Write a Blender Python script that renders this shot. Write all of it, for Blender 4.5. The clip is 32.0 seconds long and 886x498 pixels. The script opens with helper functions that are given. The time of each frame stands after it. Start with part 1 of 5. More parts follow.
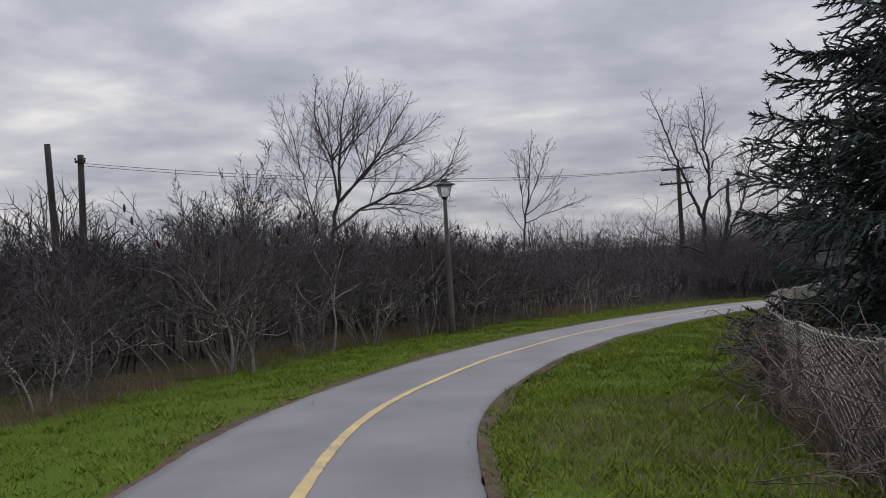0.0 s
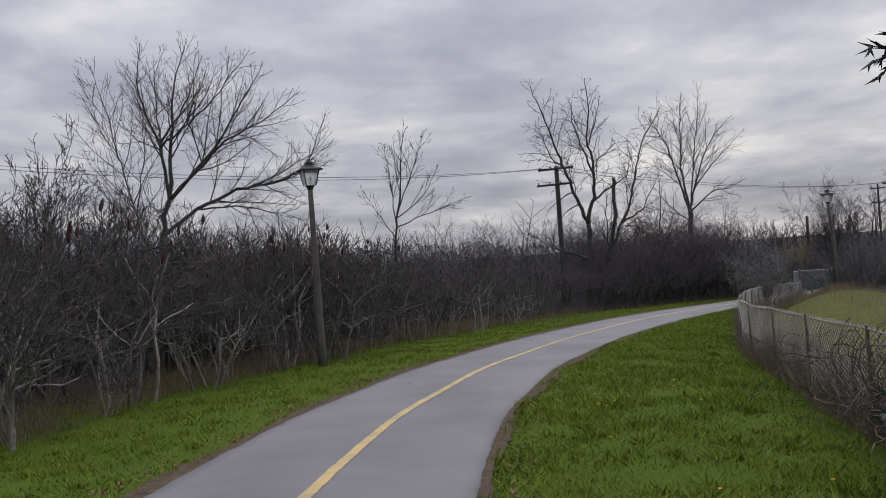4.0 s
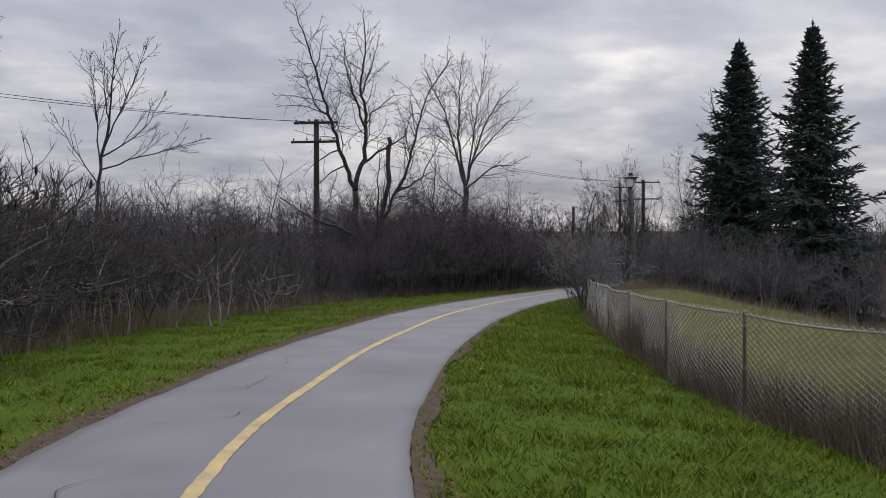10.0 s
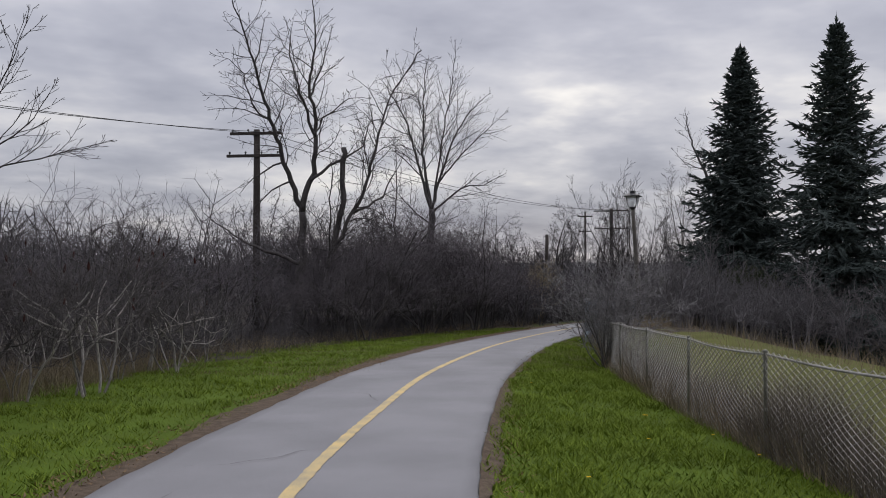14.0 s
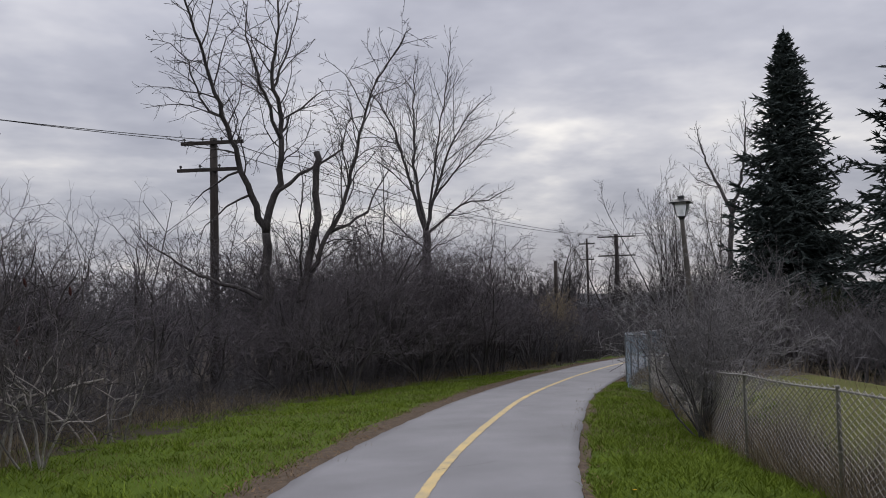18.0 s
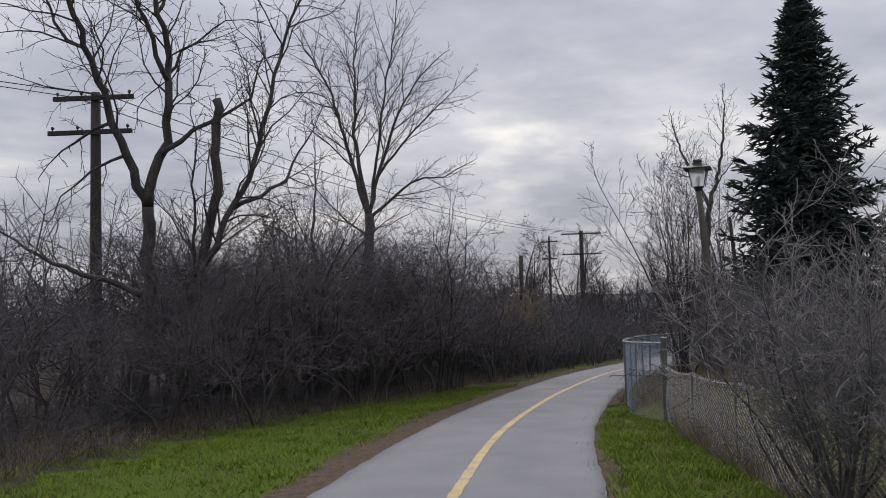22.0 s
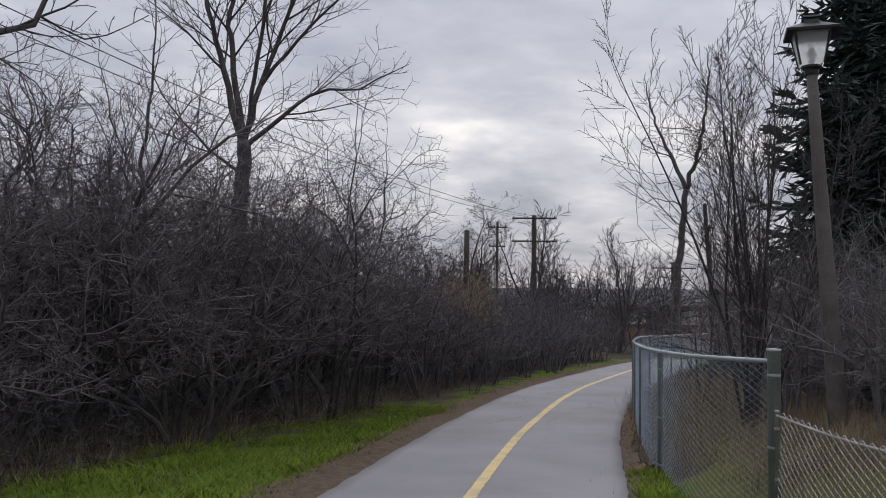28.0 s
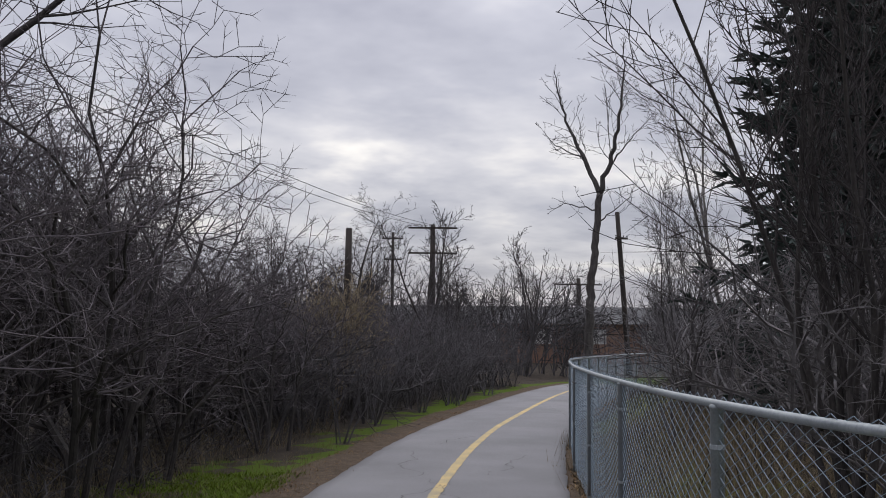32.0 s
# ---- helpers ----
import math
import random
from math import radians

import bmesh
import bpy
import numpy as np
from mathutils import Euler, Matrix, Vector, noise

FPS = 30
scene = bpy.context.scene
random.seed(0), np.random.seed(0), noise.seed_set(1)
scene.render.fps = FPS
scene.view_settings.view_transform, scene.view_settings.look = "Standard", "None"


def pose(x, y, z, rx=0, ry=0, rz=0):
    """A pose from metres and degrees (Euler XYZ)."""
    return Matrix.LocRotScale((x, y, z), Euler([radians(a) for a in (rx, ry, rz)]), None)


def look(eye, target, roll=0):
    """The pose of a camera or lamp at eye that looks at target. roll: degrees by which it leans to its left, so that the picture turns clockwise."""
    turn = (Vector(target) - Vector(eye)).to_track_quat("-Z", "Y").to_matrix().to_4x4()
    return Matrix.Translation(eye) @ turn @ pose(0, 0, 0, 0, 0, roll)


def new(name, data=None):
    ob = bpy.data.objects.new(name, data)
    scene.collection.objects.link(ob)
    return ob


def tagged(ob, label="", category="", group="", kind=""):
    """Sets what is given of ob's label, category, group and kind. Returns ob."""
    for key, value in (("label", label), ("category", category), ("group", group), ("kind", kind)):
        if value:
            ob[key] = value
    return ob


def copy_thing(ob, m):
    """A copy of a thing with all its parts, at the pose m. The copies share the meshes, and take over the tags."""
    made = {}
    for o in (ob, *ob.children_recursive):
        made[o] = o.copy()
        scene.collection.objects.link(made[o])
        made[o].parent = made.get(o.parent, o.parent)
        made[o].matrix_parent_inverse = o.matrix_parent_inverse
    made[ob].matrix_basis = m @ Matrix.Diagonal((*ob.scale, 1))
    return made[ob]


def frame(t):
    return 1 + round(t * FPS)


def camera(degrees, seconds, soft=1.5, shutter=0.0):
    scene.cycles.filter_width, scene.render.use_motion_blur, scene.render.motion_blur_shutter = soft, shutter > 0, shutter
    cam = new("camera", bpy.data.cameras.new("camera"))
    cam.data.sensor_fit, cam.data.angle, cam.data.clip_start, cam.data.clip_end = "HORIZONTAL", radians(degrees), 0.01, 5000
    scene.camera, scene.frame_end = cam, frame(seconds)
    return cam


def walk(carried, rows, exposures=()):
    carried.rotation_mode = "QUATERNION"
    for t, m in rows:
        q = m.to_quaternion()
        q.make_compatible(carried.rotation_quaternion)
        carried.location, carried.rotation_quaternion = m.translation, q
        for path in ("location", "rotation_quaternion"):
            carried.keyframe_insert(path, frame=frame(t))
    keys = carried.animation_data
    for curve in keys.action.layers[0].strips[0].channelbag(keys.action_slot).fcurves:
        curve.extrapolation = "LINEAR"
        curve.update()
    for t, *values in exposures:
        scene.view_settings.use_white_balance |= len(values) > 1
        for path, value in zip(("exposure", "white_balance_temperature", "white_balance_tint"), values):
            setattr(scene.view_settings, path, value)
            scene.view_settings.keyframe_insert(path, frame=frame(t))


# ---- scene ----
cam = camera(53.65, 32.0, soft=0.95)
# seconds, place in metres, yaw, pitch and roll in degrees
ROWS = [
    (0.0, 0.000, 0.000, 1.680, 0.02, 0.44, 3.12),
    (0.5, -0.088, 0.874, 1.680, -2.53, 1.22, 3.26),
    (1.0, -0.218, 1.690, 1.685, -4.87, 1.63, 3.29),
    (1.5, -0.250, 2.480, 1.664, -5.25, 1.42, 3.65),
    (2.0, -0.317, 3.307, 1.659, -3.38, 2.16, 4.43),
    (2.5, -0.369, 4.186, 1.644, -2.99, 3.56, 5.60),
    (3.0, -0.421, 5.060, 1.597, -6.46, 0.98, 4.84),
    (3.5, -0.458, 5.907, 1.576, -9.42, 0.40, 3.62),
    (5.5, -0.199, 8.944, 1.383, -11.50, 2.16, 5.75),
    (6.0, -0.124, 9.781, 1.355, -16.49, 1.12, 5.33),
    (6.5, -0.034, 10.607, 1.328, -20.35, 0.93, 3.57),
    (7.0, 0.094, 11.413, 1.295, -22.20, 0.73, 2.03),
    (7.5, 0.253, 12.251, 1.273, -19.80, 1.54, 1.48),
    (8.0, 0.429, 13.068, 1.214, -16.60, 2.80, 1.97),
    (8.5, 0.662, 13.922, 1.176, -18.77, 0.96, 2.07),
    (9.0, 0.823, 14.622, 1.175, -24.83, -0.69, 0.71),
    (9.5, 0.967, 15.407, 1.158, -26.93, -0.61, -0.05),
    (10.0, 1.159, 16.171, 1.125, -27.46, -1.14, -0.09),
    (10.5, 1.403, 16.952, 1.113, -27.58, -0.44, 0.34),
    (11.0, 1.707, 17.669, 1.102, -28.82, 1.31, 0.87),
    (11.5, 1.978, 18.440, 1.085, -30.37, 2.22, 1.30),
    (12.0, 2.292, 19.205, 1.047, -31.45, 1.04, 1.31),
    (12.5, 2.631, 19.987, 1.031, -31.56, -0.66, 0.96),
    (13.0, 2.977, 20.732, 0.998, -31.66, -1.45, 0.96),
    (13.5, 3.317, 21.493, 0.987, -31.40, -0.06, 0.35),
    (15.5, 4.798, 24.742, 0.903, -30.12, 2.08, -0.13),
    (16.0, 5.175, 25.461, 0.887, -29.88, 2.78, 0.61),
    (16.5, 5.547, 26.137, 0.875, -29.82, 3.44, 1.18),
    (17.0, 5.988, 26.815, 0.842, -29.81, 3.77, 1.57),
    (17.5, 6.359, 27.565, 0.822, -30.42, 3.49, 1.51),
    (18.0, 6.753, 28.231, 0.799, -31.48, 3.41, 1.44),
    (18.5, 7.156, 28.940, 0.778, -32.32, 3.42, 1.47),
    (19.0, 7.555, 29.622, 0.756, -32.95, 3.43, 1.53),
    (19.5, 7.933, 30.277, 0.738, -33.41, 3.53, 1.49),
    (20.0, 8.426, 30.966, 0.726, -33.69, 3.58, 1.50),
    (20.5, 8.868, 31.618, 0.698, -33.78, 3.57, 1.48),
    (21.0, 9.341, 32.249, 0.679, -33.77, 3.60, 1.49),
    (21.5, 9.788, 32.879, 0.671, -33.79, 3.58, 1.49),
    (22.0, 10.309, 33.494, 0.652, -34.41, 3.57, 1.49),
    (22.5, 10.745, 34.141, 0.618, -34.98, 3.54, 1.50),
    (23.0, 11.249, 34.809, 0.595, -35.89, 3.33, 1.47),
    (23.5, 11.702, 35.445, 0.566, -36.63, 2.88, 1.47),
    (24.0, 12.234, 36.035, 0.541, -37.18, 2.71, 1.44),
    (24.5, 12.749, 36.682, 0.527, -37.61, 2.63, 1.45),
    (25.0, 13.270, 37.292, 0.524, -37.86, 2.72, 1.35),
    (25.5, 13.749, 37.917, 0.505, -37.87, 3.49, 1.03),
    (27.5, 15.611, 40.192, 0.346, -38.24, 3.44, -0.71),
    (28.0, 16.190, 40.784, 0.326, -38.24, 3.11, -0.67),
    (28.5, 16.734, 41.390, 0.299, -38.32, 3.27, -0.57),
    (29.0, 17.318, 41.962, 0.269, -39.20, 3.83, -0.52),
    (29.5, 17.877, 42.549, 0.248, -40.22, 4.24, -0.49),
    (30.0, 18.456, 43.111, 0.223, -41.73, 4.54, -0.45),
    (30.5, 19.005, 43.688, 0.187, -42.75, 4.61, -0.48),
    (31.0, 19.594, 44.256, 0.167, -43.59, 4.63, -0.48),
    (31.5, 20.086, 44.744, 0.126, -44.21, 4.59, -0.51),
    (32.0, 20.664, 45.267, 0.115, -44.78, 4.52, -0.52),
]
walk(cam, [(t, pose(x, y, z, 90 + pitch, roll, yaw)) for t, x, y, z, yaw, pitch, roll in ROWS], ((0, -0.05), (6, -0.03), (12, 0.0), (21, 0.0), (24, 0.12), (32, 0.12)))

# ---- world, sun, exposure ----
SUN_AZ, SUN_EL = radians(40), radians(38)
world = bpy.data.worlds.new("overcast_sky")
scene.world = world
world.use_nodes = True
wt = world.node_tree
wt.nodes.clear()


def wn(kind, **kw):
    n = wt.nodes.new(kind)
    for k, v in kw.items():
        n.inputs[k].default_value = v
    return n


def wmath(op, a, b=None):
    n = wt.nodes.new("ShaderNodeMath")
    n.operation = op
    for i, v in enumerate((a, b)):
        if v is None:
            continue
        if isinstance(v, (int, float)):
            n.inputs[i].default_value = v
        else:
            wt.links.new(v, n.inputs[i])
    return n.outputs[0]


w_out = wn("ShaderNodeOutputWorld")
w_bg = wn("ShaderNodeBackground", Strength=1.0)
w_sky = wt.nodes.new("ShaderNodeTexSky")
w_sky.sky_type, w_sky.sun_disc = "NISHITA", False
w_sky.sun_elevation, w_sky.sun_rotation = SUN_EL, SUN_AZ
w_co = wt.nodes.new("ShaderNodeTexCoord")
w_sep = wt.nodes.new("ShaderNodeSeparateXYZ")
wt.links.new(w_co.outputs["Generated"], w_sep.inputs[0])
up = wmath("MAXIMUM", w_sep.outputs[2], 0.0)
den = wmath("ADD", up, 0.16)
w_vec = wt.nodes.new("ShaderNodeCombineXYZ")
wt.links.new(wmath("DIVIDE", w_sep.outputs[0], den), w_vec.inputs[0])
wt.links.new(wmath("DIVIDE", w_sep.outputs[1], den), w_vec.inputs[1])
w_n1 = wn("ShaderNodeTexNoise", Scale=0.9, Detail=5.0, Roughness=0.5, Distortion=0.3)
w_n2 = wn("ShaderNodeTexNoise", Scale=2.6, Detail=4.0, Roughness=0.55)
for n in (w_n1, w_n2):
    wt.links.new(w_vec.outputs[0], n.inputs["Vector"])
# soft cloud sheets: two scales of billow, brighter where the sheet is thin
bill = wmath("ADD", wmath("MULTIPLY", w_n1.outputs["Fac"], 0.68), wmath("MULTIPLY", w_n2.outputs["Fac"], 0.32))
# the sheet is thinnest low in the north-east
w_dot = wt.nodes.new("ShaderNodeVectorMath")
w_dot.operation = "DOT_PRODUCT"
w_dot.inputs[1].default_value = (0.617, 0.769, 0.166)
wt.links.new(w_co.outputs["Generated"], w_dot.inputs[0])
thin_sky = wmath("POWER", wmath("MAXIMUM", w_dot.outputs["Value"], 0.0), 650.0)
bill = wmath("ADD", bill, wmath("MULTIPLY", thin_sky, wmath("MULTIPLY", w_n2.outputs["Fac"], 0.19)))
w_ramp = wt.nodes.new("ShaderNodeValToRGB")
cr = w_ramp.color_ramp
cr.elements[0].position, cr.elements[0].color = 0.34, (0.275, 0.283, 0.345, 1)
cr.elements[1].position, cr.elements[1].color = 0.68, (0.86, 0.825, 0.79, 1)
mid = cr.elements.new(0.47)
mid.color = (0.405, 0.41, 0.47, 1)
mid = cr.elements.new(0.56)
mid.color = (0.55, 0.545, 0.585, 1)
wt.links.new(bill, w_ramp.inputs[0])
# an overcast sky is brighter overhead than along the horizon
lift = wmath("ADD", 0.92, wmath("MULTIPLY", wmath("POWER", up, 1.5), 1.9))
w_mul = wt.nodes.new("ShaderNodeVectorMath")
w_mul.operation = "SCALE"
wt.links.new(w_ramp.outputs[0], w_mul.inputs[0])
wt.links.new(lift, w_mul.inputs["Scale"])
w_sc = wt.nodes.new("ShaderNodeVectorMath")
w_sc.operation = "SCALE"
w_sc.inputs["Scale"].default_value = 0.006
wt.links.new(w_sky.outputs[0], w_sc.inputs[0])
w_add = wt.nodes.new("ShaderNodeVectorMath")
wt.links.new(w_mul.outputs[0], w_add.inputs[0])
wt.links.new(w_sc.outputs[0], w_add.inputs[1])
wt.links.new(w_add.outputs[0], w_bg.inputs["Color"])
wt.links.new(w_bg.outputs[0], w_out.inputs[0])

sun_data = bpy.data.lights.new("sun", "SUN")
sun_data.energy, sun_data.angle, sun_data.color = 0.8, radians(25), (1.0, 0.97, 0.93)
sun = new("sun", sun_data)
sun.matrix_world = look((math.sin(SUN_AZ) * 50, math.cos(SUN_AZ) * 50, 50 * math.tan(SUN_EL)), (0, 0, 0))

# ---- materials ----


def material(name, base, dark=None, scale=8.0, fine=60.0, rough=0.85, bump=0.3, metallic=0.0, vary=0.0, stretch=None, mixpos=(0.35, 0.68), dist=0.01, spec=0.3):
    """A node material: base colour broken by noise at two scales, bump, and a shift of tone from object to object."""
    m = bpy.data.materials.new(name)
    m.use_nodes = True
    nt = m.node_tree
    b = nt.nodes["Principled BSDF"]
    b.inputs["Roughness"].default_value = rough
    b.inputs["Metallic"].default_value = metallic
    b.inputs["Specular IOR Level"].default_value = spec
    dark = dark or tuple(c * 0.55 for c in base)
    co = nt.nodes.new("ShaderNodeTexCoord")
    vec = co.outputs["Object"]
    if stretch:
        mp = nt.nodes.new("ShaderNodeMapping")
        mp.inputs["Scale"].default_value = stretch
        nt.links.new(vec, mp.inputs[0])
        vec = mp.outputs[0]
    n1 = nt.nodes.new("ShaderNodeTexNoise")
    n1.inputs["Scale"].default_value, n1.inputs["Detail"].default_value = scale, 5.0
    n2 = nt.nodes.new("ShaderNodeTexNoise")
    n2.inputs["Scale"].default_value, n2.inputs["Detail"].default_value = fine, 3.0
    for n in (n1, n2):
        nt.links.new(vec, n.inputs["Vector"])
    mx = nt.nodes.new("ShaderNodeMath")
    mx.operation = "MULTIPLY_ADD"
    mx.inputs[1].default_value = 0.45
    nt.links.new(n2.outputs["Fac"], mx.inputs[0])
    half = nt.nodes.new("ShaderNodeMath")
    half.operation = "MULTIPLY"
    half.inputs[1].default_value = 0.55
    nt.links.new(n1.outputs["Fac"], half.inputs[0])
    nt.links.new(half.outputs[0], mx.inputs[2])
    rp = nt.nodes.new("ShaderNodeValToRGB")
    rp.color_ramp.elements[0].position, rp.color_ramp.elements[0].color = mixpos[0], (*dark, 1)
    rp.color_ramp.elements[1].position, rp.color_ramp.elements[1].color = mixpos[1], (*base, 1)
    nt.links.new(mx.outputs[0], rp.inputs[0])
    col = rp.outputs[0]
    if vary:
        oi = nt.nodes.new("ShaderNodeObjectInfo")
        gi = nt.nodes.new("ShaderNodeNewGeometry")
        ad = nt.nodes.new("ShaderNodeMath")
        ad.operation = "ADD"
        nt.links.new(oi.outputs["Random"], ad.inputs[0])
        nt.links.new(gi.outputs["Random Per Island"], ad.inputs[1])
        mr = nt.nodes.new("ShaderNodeMapRange")
        mr.inputs["From Max"].default_value = 2.0
        mr.inputs["To Min"].default_value, mr.inputs["To Max"].default_value = 1 - vary, 1 + vary
        nt.links.new(ad.outputs[0], mr.inputs["Value"])
        sc = nt.nodes.new("ShaderNodeVectorMath")
        sc.operation = "SCALE"
        nt.links.new(col, sc.inputs[0])
        nt.links.new(mr.outputs[0], sc.inputs["Scale"])
        col = sc.outputs[0]
    nt.links.new(col, b.inputs["Base Color"])
    if bump:
        bp = nt.nodes.new("ShaderNodeBump")
        bp.inputs["Strength"].default_value, bp.inputs["Distance"].default_value = bump, dist
        nt.links.new(mx.outputs[0], bp.inputs["Height"])
        nt.links.new(bp.outputs[0], b.inputs["Normal"])
    return m


ASPHALT = material("worn_asphalt", (0.240, 0.237, 0.250), (0.155, 0.153, 0.162), 0.7, 150, 0.85, 0.5, dist=0.005, mixpos=(0.33, 0.67))
PAINT = material("worn_yellow_paint", (0.60, 0.45, 0.20), (0.34, 0.29, 0.20), 3, 90, 0.85, 0.2, mixpos=(0.36, 0.60), dist=0.003)
CRACK = material("crack_shadow", (0.085, 0.082, 0.085), (0.04, 0.04, 0.04), 20, 90, 1.0, 0.0)
TURF = material("spring_turf", (0.085, 0.132, 0.016), (0.060, 0.086, 0.014), 1.3, 45, 0.95, 0.6, dist=0.03, spec=0.05)
LITTER = material("dead_leaf_litter", (0.082, 0.067, 0.055), (0.030, 0.026, 0.023), 3, 40, 1.0, 0.8, dist=0.02, spec=0.05)
SOIL = material("bare_verge_soil", (0.150, 0.115, 0.085), (0.058, 0.044, 0.034), 9, 70, 1.0, 0.8, dist=0.02, spec=0.05)
BLADE = material("grass_blade", (0.160, 0.218, 0.027), (0.094, 0.132, 0.019), 0.8, 7, 0.8, 0.0, vary=0.35, spec=0.08)
STRAW = material("dead_straw", (0.30, 0.245, 0.16), (0.16, 0.125, 0.08), 4, 20, 0.9, 0.0, vary=0.35)
BARK = material("dark_grey_bark", (0.090, 0.081, 0.079), (0.032, 0.029, 0.030), 9, 60, 0.95, 0.7, vary=0.25, stretch=(1, 1, 0.25))
BARK_PALE = material("pale_weathered_bark", (0.40, 0.37, 0.35), (0.07, 0.063, 0.06), 3, 50, 0.95, 0.5, vary=0.6, stretch=(1, 1, 0.3))
TWIG = material("bare_twig", (0.130, 0.121, 0.128), (0.056, 0.053, 0.057), 5, 30, 0.95, 0.0, vary=0.35)
# own colour of the trees' twigs; also shade painted into the back sumac rows
TWIG_DARK = material("dark_tree_and_shaded_twig", (0.072, 0.063, 0.064), (0.030, 0.027, 0.029), 5, 30, 0.95, 0.0, vary=0.3)
TWIG_WARM = material("brown_sumac_twig", (0.125, 0.112, 0.113), (0.046, 0.041, 0.042), 5, 30, 0.95, 0.0, vary=0.35)
TWIG_RED = material("reddish_twig", (0.146, 0.130, 0.140), (0.066, 0.058, 0.064), 5, 30, 0.95, 0.0, vary=0.3)
NEEDLE = material("dark_spruce_needles", (0.060, 0.078, 0.071), (0.026, 0.036, 0.035), 2, 25, 0.8, 0.0, vary=0.4)
JUNIPER = material("olive_evergreen_foliage", (0.085, 0.098, 0.050), (0.040, 0.048, 0.028), 2, 25, 0.85, 0.0, vary=0.4)
SEED = material("sumac_seed_head", (0.075, 0.030, 0.027), (0.03, 0.014, 0.013), 30, 90, 1.0, 0.5)
STEEL = material("galvanised_steel", (0.32, 0.35, 0.37), (0.21, 0.235, 0.255), 6, 80, 0.55, 0.1, metallic=0.2, spec=0.5)
WIRE = material("galvanised_wire", (0.29, 0.36, 0.43), (0.17, 0.22, 0.27), 5, 60, 0.55, 0.0, metallic=0.25, vary=0.2)
WIRE_OLD = material("rusty_old_wire", (0.40, 0.39, 0.365), (0.22, 0.205, 0.19), 5, 60, 0.75, 0.0, vary=0.25)
STEEL_OLD = material("dull_old_steel", (0.34, 0.33, 0.315), (0.18, 0.17, 0.16), 6, 60, 0.8, 0.2)
POLE_WOOD = material("weathered_pole_wood", (0.065, 0.055, 0.050), (0.028, 0.024, 0.022), 6, 60, 0.95, 0.6, stretch=(1, 1, 0.12))
CONCRETE = material("lamp_post_concrete", (0.135, 0.124, 0.112), (0.065, 0.059, 0.054), 3, 70, 0.9, 0.4, dist=0.004)
BLACK_METAL = material("black_painted_metal", (0.018, 0.018, 0.02), (0.010, 0.010, 0.011), 10, 80, 0.45, 0.1, spec=0.5)
BARK_GREY = material("grey_bark", (0.15, 0.14, 0.138), (0.06, 0.055, 0.055), 7, 50, 0.95, 0.5, vary=0.4)
TWIG_GREY = material("grey_twig", (0.16, 0.150, 0.155), (0.075, 0.070, 0.073), 5, 30, 0.95, 0.0, vary=0.35)
TWIG_PALE = material("pale_grey_twig", (0.25, 0.238, 0.242), (0.12, 0.113, 0.116), 5, 30, 0.95, 0.0, vary=0.35)
CABLE = material("overhead_cable", (0.03, 0.03, 0.032), (0.02, 0.02, 0.02), 5, 20, 0.7, 0.0)
VINE = material("dead_vine", (0.27, 0.215, 0.19), (0.12, 0.09, 0.08), 6, 40, 0.95, 0.0, vary=0.35)
WEED = material("dead_grey_weed", (0.215, 0.185, 0.155), (0.09, 0.075, 0.062), 4, 20, 0.95, 0.0, vary=0.4)
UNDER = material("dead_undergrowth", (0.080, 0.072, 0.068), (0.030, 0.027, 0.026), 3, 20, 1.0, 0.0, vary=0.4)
LEAF = material("dead_leaf", (0.26, 0.17, 0.085), (0.13, 0.085, 0.05), 8, 40, 0.9, 0.0, vary=0.4)
DANDELION = material("dandelion_yellow", (0.75, 0.48, 0.02), (0.6, 0.33, 0.01), 60, 200, 0.9, 0.0)
FIELD = material("dry_field_grass", (0.125, 0.128, 0.040), (0.070, 0.074, 0.026), 1.1, 30, 1.0, 0.7, dist=0.03, spec=0.05)
BULB = material("white_bulb", (0.8, 0.8, 0.78), (0.7, 0.7, 0.68), 3, 9, 0.4, 0.0)
FAR_WALL = material("far_brick_wall", (0.24, 0.15, 0.11), (0.17, 0.11, 0.085), 0.5, 6, 0.9, 0.0)
FAR_ROOF = material("far_grey_roof", (0.13, 0.13, 0.135), (0.09, 0.09, 0.095), 0.5, 6, 0.9, 0.0)
FAR_PANE = material("far_white_blind", (0.6, 0.6, 0.58), (0.4, 0.4, 0.4), 1, 6, 0.5, 0.0)


def glass_material():
    m = bpy.data.materials.new("frosted_lamp_glass")
    m.use_nodes = True
    b = m.node_tree.nodes["Principled BSDF"]
    b.inputs["Base Color"].default_value = (0.82, 0.84, 0.85, 1)
    b.inputs["Roughness"].default_value = 0.35
    b.inputs["Transmission Weight"].default_value = 0.75
    return m


GLASS = glass_material()

# ---- mesh building ----


